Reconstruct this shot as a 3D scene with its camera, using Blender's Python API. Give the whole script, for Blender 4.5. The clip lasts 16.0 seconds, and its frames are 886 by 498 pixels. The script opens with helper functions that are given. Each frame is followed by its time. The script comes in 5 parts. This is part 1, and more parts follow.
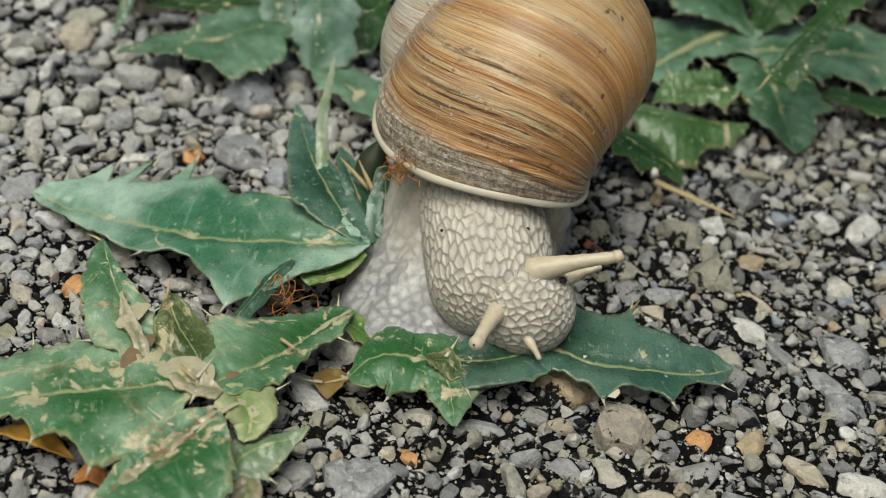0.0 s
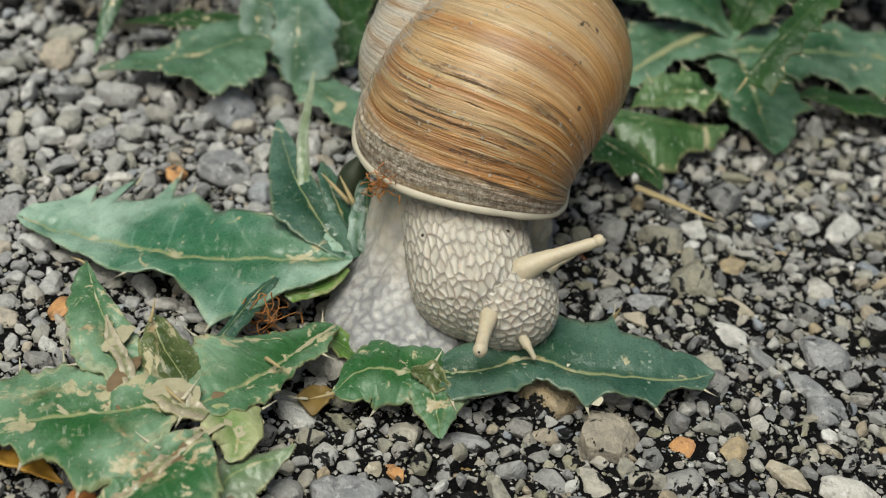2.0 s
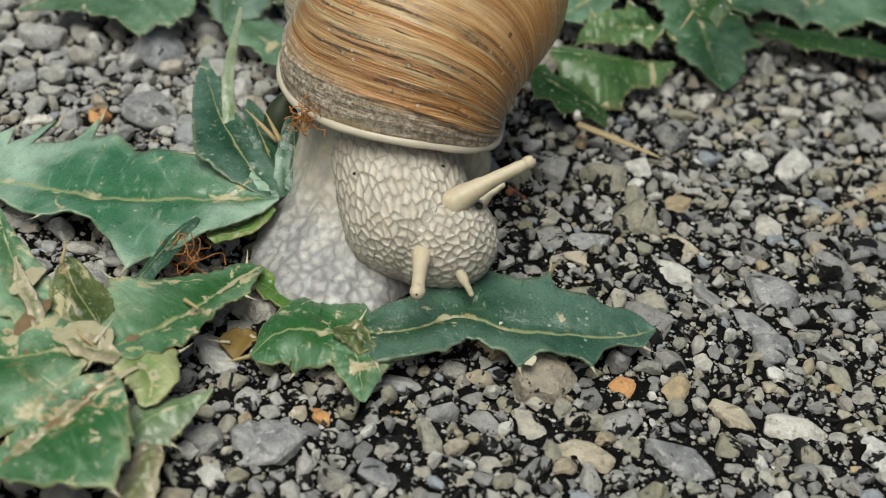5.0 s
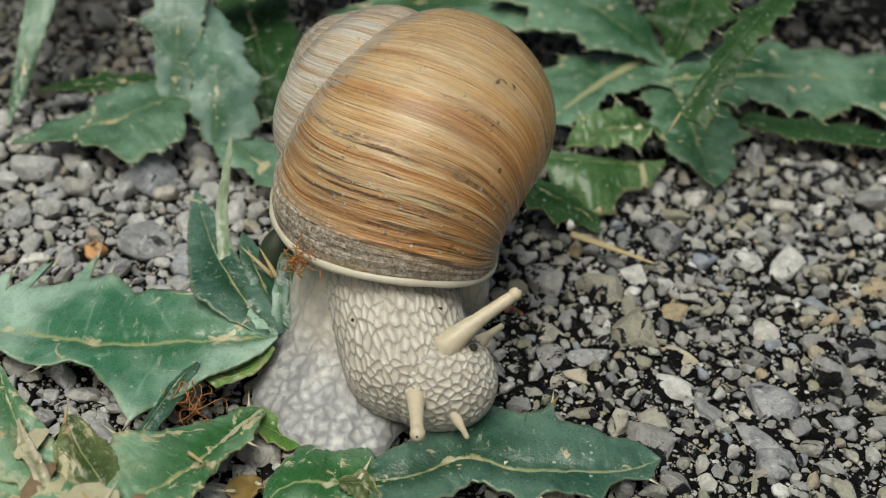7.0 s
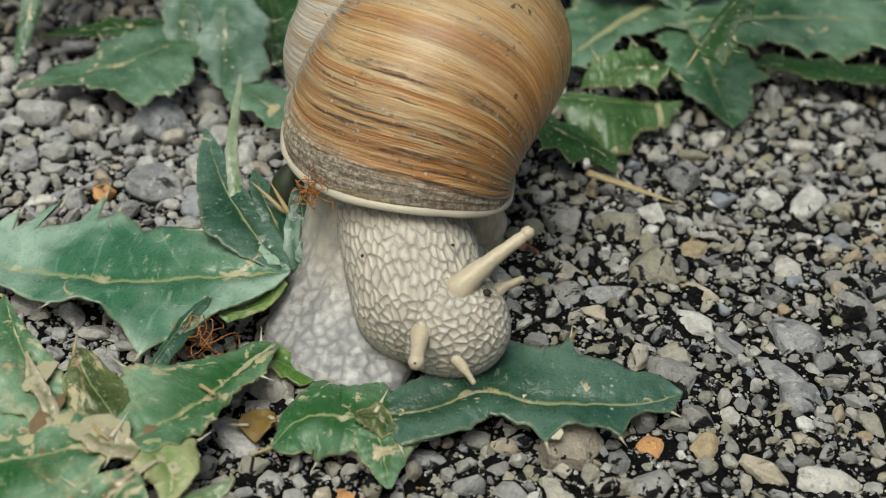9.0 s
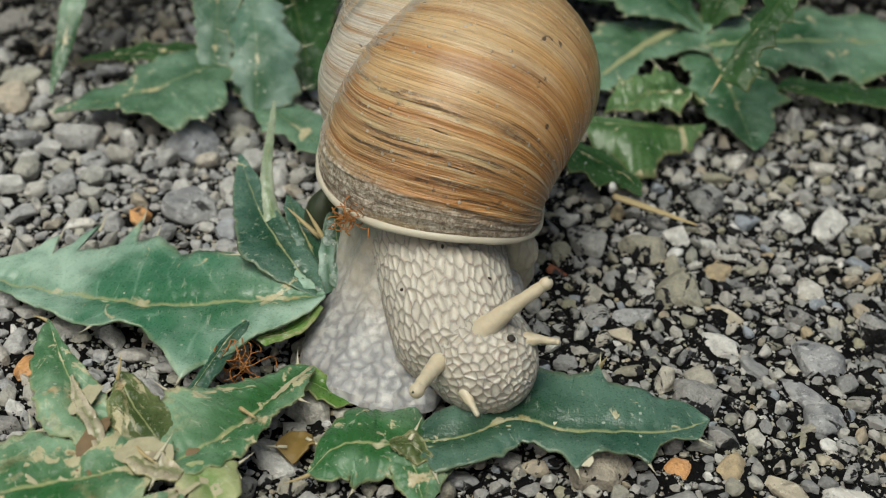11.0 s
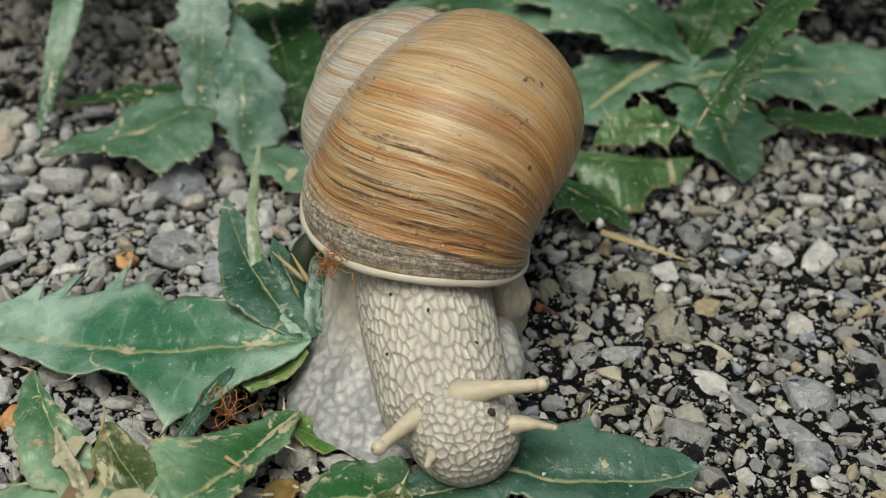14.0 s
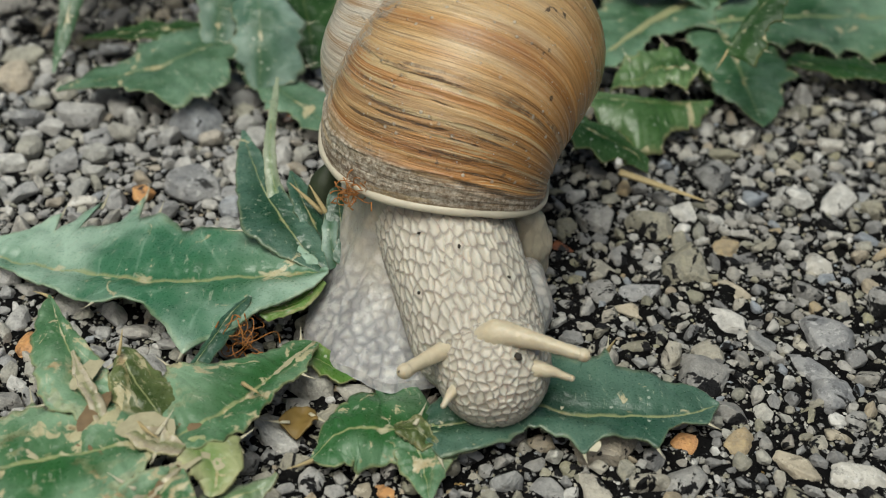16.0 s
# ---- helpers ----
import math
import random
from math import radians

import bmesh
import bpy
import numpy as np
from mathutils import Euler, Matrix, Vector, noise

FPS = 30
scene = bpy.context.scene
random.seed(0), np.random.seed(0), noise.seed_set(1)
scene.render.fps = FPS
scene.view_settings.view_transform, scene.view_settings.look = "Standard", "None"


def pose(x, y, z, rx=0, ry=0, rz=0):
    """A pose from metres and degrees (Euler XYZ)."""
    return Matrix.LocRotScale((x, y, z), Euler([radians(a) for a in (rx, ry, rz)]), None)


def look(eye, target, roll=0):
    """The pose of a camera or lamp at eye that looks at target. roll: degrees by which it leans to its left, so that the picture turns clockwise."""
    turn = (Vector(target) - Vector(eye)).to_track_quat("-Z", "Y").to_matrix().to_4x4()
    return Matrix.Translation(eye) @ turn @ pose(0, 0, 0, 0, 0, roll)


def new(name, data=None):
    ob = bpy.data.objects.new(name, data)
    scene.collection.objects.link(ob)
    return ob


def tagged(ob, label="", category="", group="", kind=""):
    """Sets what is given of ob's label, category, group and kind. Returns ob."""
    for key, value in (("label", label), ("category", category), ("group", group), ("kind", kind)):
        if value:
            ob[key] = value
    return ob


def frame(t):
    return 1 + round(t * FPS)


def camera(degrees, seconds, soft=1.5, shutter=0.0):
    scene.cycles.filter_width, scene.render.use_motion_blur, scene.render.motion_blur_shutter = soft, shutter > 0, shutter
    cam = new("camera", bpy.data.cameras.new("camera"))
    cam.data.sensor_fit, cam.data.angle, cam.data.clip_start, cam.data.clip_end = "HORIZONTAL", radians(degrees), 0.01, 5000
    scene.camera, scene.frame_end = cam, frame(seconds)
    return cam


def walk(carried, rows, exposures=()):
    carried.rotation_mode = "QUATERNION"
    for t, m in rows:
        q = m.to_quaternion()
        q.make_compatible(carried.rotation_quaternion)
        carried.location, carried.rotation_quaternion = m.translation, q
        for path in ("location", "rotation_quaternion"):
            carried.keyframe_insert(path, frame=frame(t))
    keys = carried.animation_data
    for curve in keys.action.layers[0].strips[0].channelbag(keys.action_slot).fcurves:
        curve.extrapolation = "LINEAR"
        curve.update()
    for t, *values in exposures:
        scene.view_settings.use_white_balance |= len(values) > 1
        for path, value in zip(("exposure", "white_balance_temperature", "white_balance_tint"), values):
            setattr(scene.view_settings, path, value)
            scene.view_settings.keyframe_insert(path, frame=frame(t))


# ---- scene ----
from mathutils import kdtree

PATH = [
    (0, (0.02086, -0.20163, 0.14851), (-0.00519, -0.04428, 0.02783), 8.46),
    (0.5, (0.02163, -0.20006, 0.14851), (-0.00280, -0.04411, 0.02570), 8.39),
    (1, (0.02411, -0.19854, 0.15045), (0.00083, -0.04165, 0.02861), 7.47),
    (1.5, (0.02337, -0.19906, 0.15324), (-0.00074, -0.04245, 0.03121), 7.02),
    (2, (0.02206, -0.20030, 0.15293), (-0.00282, -0.04368, 0.03107), 7.28),
    (2.5, (0.02260, -0.20096, 0.15060), (-0.00234, -0.04483, 0.02812), 7.43),
    (3, (0.02513, -0.20062, 0.14760), (0.00143, -0.04532, 0.02383), 7.56),
    (3.5, (0.02676, -0.19889, 0.14307), (0.00377, -0.04405, 0.01859), 7.60),
    (3.7, (0.02879, -0.19771, 0.14118), (0.00678, -0.04329, 0.01600), 7.75),
    (5.8, (0.02930, -0.19106, 0.15005), (0.00891, -0.03441, 0.02739), 6.66),
    (6, (0.02870, -0.18940, 0.15230), (0.00788, -0.03239, 0.03018), 6.09),
    (6.5, (0.02754, -0.18689, 0.15514), (0.00534, -0.03018, 0.03288), 4.22),
    (7, (0.02672, -0.18522, 0.15767), (0.00506, -0.02844, 0.03540), 4.45),
    (7.5, (0.02525, -0.18610, 0.15474), (0.00387, -0.03026, 0.03122), 4.23),
    (8, (0.02697, -0.18942, 0.14519), (0.00444, -0.03522, 0.01983), 4.41),
    (8.5, (0.02528, -0.18761, 0.14771), (0.00231, -0.03114, 0.02527), 3.90),
    (9, (0.02656, -0.18728, 0.14767), (0.00399, -0.03140, 0.02441), 3.77),
    (9.5, (0.02384, -0.18904, 0.15040), (0.00015, -0.03313, 0.02739), 3.72),
    (9.7, (0.02310, -0.18957, 0.15189), (-0.00078, -0.03359, 0.02900), 3.68),
    (11.8, (0.02392, -0.18998, 0.15442), (0.00020, -0.03458, 0.03078), 3.41),
    (12, (0.02550, -0.18898, 0.15479), (0.00209, -0.03387, 0.03073), 3.47),
    (12.5, (0.02375, -0.18930, 0.15480), (-0.00025, -0.03445, 0.03053), 3.24),
    (13, (0.02461, -0.19015, 0.15252), (0.00130, -0.03549, 0.02787), 3.37),
    (13.5, (0.02528, -0.18841, 0.15342), (0.00187, -0.03351, 0.02909), 2.98),
    (14, (0.02555, -0.18654, 0.15588), (0.00061, -0.02922, 0.03494), 2.38),
    (14.5, (0.02589, -0.18377, 0.15695), (0.00221, -0.02583, 0.03655), 2.39),
    (15, (0.02571, -0.18700, 0.15031), (0.00164, -0.03156, 0.02678), 2.84),
    (15.5, (0.02706, -0.18729, 0.14758), (0.00273, -0.03284, 0.02287), 2.78),
    (16, (0.02451, -0.18991, 0.15014), (-0.00081, -0.03498, 0.02623), 2.96),
]
cam = camera(34.69, 16.0, soft=1.1)
cam.data.dof.use_dof = True
cam.data.dof.focus_distance = 0.214
cam.data.dof.aperture_fstop = 22.0
walk(cam, [(t, look(e, g, roll)) for t, e, g, roll in PATH], exposures=[(0, -0.2, 6700, 2), (3.5, -0.14, 6700, 2), (7, -0.22, 6700, 2), (12, -0.24, 6700, 2), (16, -0.28, 6700, 2)])

# ---- world and sun: a bright overcast sky ----
world = bpy.data.worlds.new("sky")
scene.world = world
world.use_nodes = True
wn = world.node_tree.nodes
sky = wn.new("ShaderNodeTexSky")
sky.sky_type = "NISHITA"
sky.sun_disc = False
sky.sun_elevation = radians(58)
sky.sun_rotation = radians(200)
sky.air_density = 1.0
sky.dust_density = 6.0
world.node_tree.links.new(sky.outputs[0], wn["Background"].inputs[0])
wn["Background"].inputs[1].default_value = 0.07
sun = new("sun", bpy.data.lights.new("sun", "SUN"))
sun.data.energy = 2.95
sun.data.angle = radians(38)
sun.data.color = (1.0, 0.985, 0.95)
sun.matrix_world = look((-0.07, -0.15, 0.6), (0, 0, 0))

MM = 0.001


# ---- node helpers ----
class Mat:
    """A node material with a few short helpers."""

    def __init__(self, name, rough=0.6):
        self.m = bpy.data.materials.new(name)
        self.m.use_nodes = True
        self.n, self.l = self.m.node_tree.nodes, self.m.node_tree.links
        self.b = self.n["Principled BSDF"]
        self.b.inputs["Roughness"].default_value = rough

    def node(self, kind, **inputs):
        nd = self.n.new("ShaderNode" + kind)
        for k, v in inputs.items():
            self.put(nd.inputs[k], v)
        return nd

    def put(self, socket, v):
        if isinstance(v, bpy.types.NodeSocket):
            self.l.new(v, socket)
        else:
            socket.default_value = v

    def math(self, op, a, b=0.0, clamp=False):
        nd = self.n.new("ShaderNodeMath")
        nd.operation, nd.use_clamp = op, clamp
        self.put(nd.inputs[0], a), self.put(nd.inputs[1], b)
        return nd.outputs[0]

    def coords(self):
        return self.n.new("ShaderNodeTexCoord").outputs["Object"]

    def place(self):
        return self.n.new("ShaderNodeNewGeometry").outputs["Position"]

    def uv(self):
        s = self.n.new("ShaderNodeSeparateXYZ")
        self.l.new(self.n.new("ShaderNodeTexCoord").outputs["UV"], s.inputs[0])
        return s.outputs[0], s.outputs[1]

    def vec(self, x, y, z=0.0):
        nd = self.n.new("ShaderNodeCombineXYZ")
        self.put(nd.inputs[0], x), self.put(nd.inputs[1], y), self.put(nd.inputs[2], z)
        return nd.outputs[0]

    def noise(self, co, scale, detail=3.0, rough=0.55, dist=0.0):
        nd = self.node("TexNoise", Scale=scale, Detail=detail, Roughness=rough, Distortion=dist)
        self.l.new(co, nd.inputs["Vector"])
        return nd.outputs["Fac"]

    def ramp(self, fac, *stops):
        nd = self.n.new("ShaderNodeValToRGB")
        self.put(nd.inputs[0], fac)
        el = nd.color_ramp.elements
        while len(el) < len(stops):
            el.new(0.5)
        for e, (p, c) in zip(el, stops):
            e.position = p
            e.color = (*c, 1) if len(c) == 3 else c
        return nd.outputs[0]

    def step(self, fac, lo, hi):
        nd = self.n.new("ShaderNodeMapRange")
        nd.interpolation_type = "SMOOTHSTEP"
        self.put(nd.inputs[0], fac)
        nd.inputs[1].default_value, nd.inputs[2].default_value = lo, hi
        return nd.outputs[0]

    def mix(self, fac, a, b, kind="MIX"):
        nd = self.n.new("ShaderNodeMix")
        nd.data_type, nd.blend_type = "RGBA", kind
        self.put(nd.inputs[0], fac)
        for s, v in ((nd.inputs[6], a), (nd.inputs[7], b)):
            self.put(s, (*v, 1) if isinstance(v, tuple) and len(v) == 3 else v)
        return nd.outputs[2]

    def bump(self, height, dist, strength=1.0, under=None):
        nd = self.node("Bump", Strength=strength, Distance=dist, Height=height)
        if under is not None:
            self.l.new(under, nd.inputs["Normal"])
        return nd.outputs[0]

    def done(self, color, rough=None, normal=None):
        self.put(self.b.inputs["Base Color"], (*color, 1) if isinstance(color, tuple) and len(color) == 3 else color)
        if rough is not None:
            self.put(self.b.inputs["Roughness"], rough)
        if normal is not None:
            self.l.new(normal, self.b.inputs["Normal"])
        return self.m


# ---- materials ----
def tar_material():
    m = Mat("tar", 0.8)
    co = m.coords()
    fine = m.noise(co, 1500, 4, 0.7)
    mid = m.noise(co, 330, 4, 0.65)
    c = m.ramp(mid, (0.3, (0.004, 0.004, 0.0045)), (0.66, (0.012, 0.012, 0.012)), (0.86, (0.03, 0.028, 0.026)))
    c = m.mix(m.step(fine, 0.66, 0.69), c, (0.20, 0.195, 0.18))
    vo = m.node("TexVoronoi", Scale=900.0)
    m.l.new(co, vo.inputs["Vector"])
    chip = m.math("MULTIPLY", m.step(vo.outputs["Distance"], 0.34, 0.26), m.step(m.noise(co, 420, 2), 0.50, 0.58))
    c = m.mix(chip, c, m.mix(vo.outputs["Color"], (0.20, 0.20, 0.195), (0.50, 0.48, 0.44)))
    m.b.inputs["Specular IOR Level"].default_value = 0.03
    return m.done(c, 0.75, m.bump(m.math("ADD", fine, m.math("MULTIPLY", chip, 0.6)), 0.0006, 1.0, m.bump(mid, 0.0015, 0.8)))


def stone_material(name, per_island, tar_from=0.575, lift=0.0, tint=(0.52, 0.52, 0.51)):
    m = Mat(name, 0.6)
    co = m.place()
    if per_island:
        rnd = m.n.new("ShaderNodeNewGeometry").outputs["Random Per Island"]
    else:
        rnd = m.n.new("ShaderNodeObjectInfo").outputs["Random"]
    base = m.ramp(rnd, (0.0, (0.17, 0.172, 0.175)), (0.10, (0.31, 0.31, 0.305)), (0.22, (0.56, 0.545, 0.505)), (0.32, (0.25, 0.252, 0.255)), (0.44, (0.42, 0.40, 0.355)),
                  (0.54, (0.76, 0.75, 0.72)), (0.63, (0.29, 0.275, 0.20)), (0.72, (0.54, 0.505, 0.43)), (0.80, (0.33, 0.315, 0.205)), (0.88, (0.34, 0.345, 0.345)), (0.94, (0.48, 0.37, 0.21)), (0.97, (0.33, 0.365, 0.41)))
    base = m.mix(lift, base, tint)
    off = m.vec(m.math("MULTIPLY", rnd, 7.3), m.math("MULTIPLY", rnd, 3.1), rnd)
    add = m.n.new("ShaderNodeVectorMath")
    m.l.new(co, add.inputs[0]), m.l.new(off, add.inputs[1])
    p = add.outputs[0]
    mid = m.noise(p, 420, 4, 0.6)
    fine = m.noise(p, 2600, 3, 0.6)
    c = m.mix(m.step(mid, 0.35, 0.7), m.mix(0.35, base, (0.14, 0.14, 0.145)), base)
    c = m.mix(m.math("MULTIPLY", m.step(fine, 0.5, 0.75), 0.35), c, (0.5, 0.49, 0.46))
    vein = m.noise(p, 900, 3, 0.7)
    c = m.mix(m.math("MULTIPLY", m.step(vein, 0.54, 0.40), 0.45), c, m.mix(0.5, c, (0.06, 0.06, 0.06)))
    tar = m.noise(p, 170, 4, 0.66, 0.5)
    c = m.mix(m.step(tar, tar_from, tar_from + 0.03), c, (0.008, 0.008, 0.009))
    m.b.inputs["Specular IOR Level"].default_value = 0.22
    return m.done(c, m.ramp(fine, (0.3, (0.45,) * 3), (0.7, (0.75,) * 3)), m.bump(fine, 0.0002, 0.8, m.bump(mid, 0.0014, 0.8)))


def tinted_stone(name, color, dark):
    m = Mat(name, 0.55)
    co = m.place()
    mid, fine = m.noise(co, 300, 4, 0.6), m.noise(co, 2200, 3)
    c = m.mix(m.step(mid, 0.3, 0.72), dark, color)
    c = m.mix(m.step(m.noise(co, 120, 3, 0.66, 0.5), 0.60, 0.63), c, (0.02, 0.02, 0.02))
    c = m.mix(m.math("MULTIPLY", m.step(m.noise(co, 800, 4, 0.7), 0.56, 0.64), 0.5), c, tuple(min(0.8, 1.5 * k + 0.05) for k in color))
    c = m.mix(m.math("MULTIPLY", m.step(m.noise(co, 650, 4, 0.7), 0.46, 0.36), 0.6), c, tuple(0.4 * k for k in dark))
    return m.done(c, None, m.bump(fine, 0.0002, 0.8, m.bump(mid, 0.0014, 0.8)))


def shell_material():
    m = Mat("shell_surface", 0.42)
    u, v = m.uv()
    co = m.coords()
    wob = m.math("MULTIPLY", m.math("SUBTRACT", m.noise(co, 38, 2), 0.5), 0.09)
    uu = m.math("ADD", u, wob)
    uu = m.math("ADD", uu, m.math("MULTIPLY", m.math("SUBTRACT", m.noise(co, 420, 3), 0.5), 0.004))

    def streak(f, g, seed, detail=4, rough=0.62):
        return m.noise(m.vec(m.math("MULTIPLY", uu, f), m.math("MULTIPLY", v, g), seed), 1.0, detail, rough)

    broad, lines, hair = streak(4.5, 0.5, 0.4, 3), streak(26.0, 0.35, 1.7, 5), streak(150.0, 0.7, 5.2, 3)
    c = m.ramp(lines, (0.27, (0.24, 0.098, 0.030)), (0.40, (0.50, 0.215, 0.058)), (0.52, (0.66, 0.33, 0.105)), (0.64, (0.74, 0.46, 0.20)), (0.78, (0.84, 0.66, 0.40)))
    young = m.step(uu, -0.92, -0.80)
    calm = m.ramp(m.math("ADD", m.math("MULTIPLY", streak(6.0, 0.5, 12.3, 3), 0.75), m.math("MULTIPLY", m.noise(co, 45, 3), 0.25)),
                  (0.36, (0.46, 0.205, 0.070)), (0.44, (0.66, 0.355, 0.120)), (0.52, (0.74, 0.50, 0.24)), (0.61, (0.84, 0.68, 0.43)))
    c = m.mix(m.ramp(young, (0.0, (0.80,) * 3), (1.0, (0.12,) * 3)), c, calm)
    c = m.mix(m.math("MULTIPLY", m.step(broad, 0.46, 0.62), 0.6), c, (0.60, 0.42, 0.21))
    c = m.mix(m.math("MULTIPLY", m.step(broad, 0.50, 0.38), 0.5), c, (0.30, 0.125, 0.038))
    # paler tan on the older upper part, deeper orange towards the base of the whorl
    older = m.step(u, -0.9, -1.9)
    c = m.mix(m.math("MULTIPLY", older, m.math("MULTIPLY", m.step(v, -0.75, -0.1), 0.62)), c, (0.64, 0.42, 0.19))
    c = m.mix(m.math("MULTIPLY", m.math("MULTIPLY", older, m.step(m.noise(co, 34, 3), 0.46, 0.62)), 0.55), c, (0.70, 0.56, 0.36))
    c = m.mix(m.math("MULTIPLY", m.step(v, -0.15, -0.9), 0.72), c, m.mix(lines, (0.52, 0.19, 0.035), (0.74, 0.36, 0.085)))
    rufous = m.math("MULTIPLY", m.step(streak(3.4, 0.35, 6.6, 3), 0.50, 0.62), 0.42)
    c = m.mix(rufous, c, (0.33, 0.135, 0.052))
    c = m.mix(m.math("MULTIPLY", m.step(m.noise(co, 70, 3), 0.52, 0.66), 0.25), c, (0.34, 0.16, 0.07))
    # older whorls: pale ribs, whitened further to stand for light from above
    old = m.step(u, -5.2, -6.2)
    c = m.mix(m.math("MULTIPLY", old, m.ramp(streak(9.0, 0.5, 2.9, 5), (0.42, (0.12,) * 3), (0.56, (0.95,) * 3))), c, (0.72, 0.66, 0.56))
    c = m.mix(m.math("MULTIPLY", old, m.math("MULTIPLY", m.step(hair, 0.52, 0.62), 0.8)), c, (0.84, 0.81, 0.74))
    # fine hairlines
    c = m.mix(m.math("MULTIPLY", m.step(hair, 0.50, 0.36), m.ramp(m.step(u, -2.2, -0.8), (0.0, (0.30,) * 3), (1.0, (0.62,) * 3))), c, (0.15, 0.07, 0.025))
    c = m.mix(m.math("MULTIPLY", m.step(hair, 0.54, 0.66), 0.34), c, (0.74, 0.60, 0.38))
    ridge = m.math("MULTIPLY", m.step(streak(34.0, 0.45, 16.8, 4, 0.6), 0.60, 0.635), young)
    c = m.mix(m.math("MULTIPLY", ridge, 0.75), c, (0.74, 0.60, 0.36))
    # dark cracks along the growth lines of the younger part
    crack = m.math("MULTIPLY", m.step(streak(22.0, 1.0, 3.3, 5, 0.7), 0.575, 0.605), m.math("MULTIPLY", young, m.step(m.noise(co, 55, 3), 0.40, 0.55)))
    c = m.mix(m.math("MULTIPLY", crack, 0.85), c, (0.06, 0.036, 0.022))
    cream = m.math("MULTIPLY", m.step(streak(15.0, 0.5, 9.1, 5, 0.66), 0.57, 0.60), young)
    c = m.mix(m.math("MULTIPLY", cream, 0.8), c, (0.66, 0.50, 0.27))
    # the ragged line of a winter's rest, and rust-brown below it
    rest = m.math("MULTIPLY", m.step(m.math("ABSOLUTE", m.math("ADD", uu, m.math("ADD", 0.68, m.math("MULTIPLY", streak(5.0, 1.5, 14.2, 4), 0.28)))), 0.05, 0.01), m.step(streak(60.0, 2.5, 8.8, 4), 0.44, 0.54))
    c = m.mix(m.math("MULTIPLY", rest, 0.75), c, m.ramp(m.noise(co, 900, 3), (0.42, (0.16, 0.10, 0.065)), (0.58, (0.46, 0.36, 0.22))))
    # grey dirt-coated band behind the lip
    band = m.step(m.math("ADD", u, m.math("ADD", m.math("MULTIPLY", streak(9.0, 1.1, 4.4, 4), 0.26), m.math("MULTIPLY", v, 0.07))), -0.20, -0.06)
    dirt = m.ramp(m.noise(co, 1300, 4, 0.7), (0.37, (0.23, 0.185, 0.135)), (0.5, (0.53, 0.475, 0.385)), (0.62, (0.82, 0.77, 0.68)))
    dirt = m.mix(m.math("MULTIPLY", m.step(streak(30.0, 1.3, 2.2, 5, 0.72), 0.49, 0.40), 0.75), dirt, (0.10, 0.07, 0.05))
    dirt = m.mix(m.math("MULTIPLY", m.step(streak(18.0, 1.4, 7.7), 0.54, 0.62), 0.7), dirt, (0.50, 0.37, 0.20))
    c = m.mix(m.math("MULTIPLY", band, 0.85), c, dirt)
    # earth caked along the seam between the whorls
    seam = m.math("MULTIPLY", m.step(m.math("ADD", v, m.math("MULTIPLY", m.noise(co, 260, 4, 0.7), 0.5)), 0.98, 1.10), m.step(m.noise(co, 700, 3, 0.7), 0.42, 0.52))
    c = m.mix(m.math("MULTIPLY", seam, 0.75), c, (0.46, 0.42, 0.36))
    dust = m.math("MULTIPLY", m.step(m.noise(co, 2600, 3, 0.6), 0.60, 0.66), m.step(m.noise(co, 90, 3), 0.42, 0.60))
    c = m.mix(m.math("MULTIPLY", dust, 0.55), c, (0.60, 0.53, 0.42))
    # scattered pale specks of sand
    vo = m.node("TexVoronoi", Scale=620.0)
    m.l.new(co, vo.inputs["Vector"])
    speck = m.math("MULTIPLY", m.step(vo.outputs["Distance"], 0.20, 0.14), m.step(m.noise(co, 170, 4, 0.7), 0.47, 0.56))
    c = m.mix(m.math("MULTIPLY", speck, 0.8), c, (0.66, 0.60, 0.50))
    soil = m.math("MULTIPLY", m.step(m.noise(co, 900, 3, 0.6), 0.58, 0.63), m.step(m.noise(co, 120, 3, 0.6), 0.60, 0.66))
    c = m.mix(m.math("MULTIPLY", soil, 0.85), c, (0.06, 0.045, 0.032))
    rough = m.mix(band, m.ramp(lines, (0.3, (0.20,) * 3), (0.7, (0.31,) * 3)), (0.85, 0.85, 0.85))
    m.b.inputs["Specular IOR Level"].default_value = 0.65
    m.put(m.b.inputs["Coat Weight"], m.math("SUBTRACT", 0.45, m.math("MULTIPLY", band, 0.45)))
    m.b.inputs["Coat Roughness"].default_value = 0.28
    grain = m.noise(co, 1100, 4, 0.7)
    c = m.mix(m.math("MULTIPLY", m.step(grain, 0.60, 0.45), 0.08), c, (0.20, 0.10, 0.045))
    h = m.math("ADD", m.math("MULTIPLY", lines, 0.8), m.math("MULTIPLY", hair, 0.45))
    h = m.math("ADD", h, m.math("MULTIPLY", grain, 0.15))
    h = m.math("ADD", h, m.math("MULTIPLY", m.math("MULTIPLY", band, m.noise(co, 1000, 4, 0.75)), 1.6))
    return m.done(c, rough, m.bump(m.math("SUBTRACT", m.math("ADD", h, m.math("MULTIPLY", speck, 0.6)), m.math("MULTIPLY", crack, 0.7)), 0.0008, 0.9))


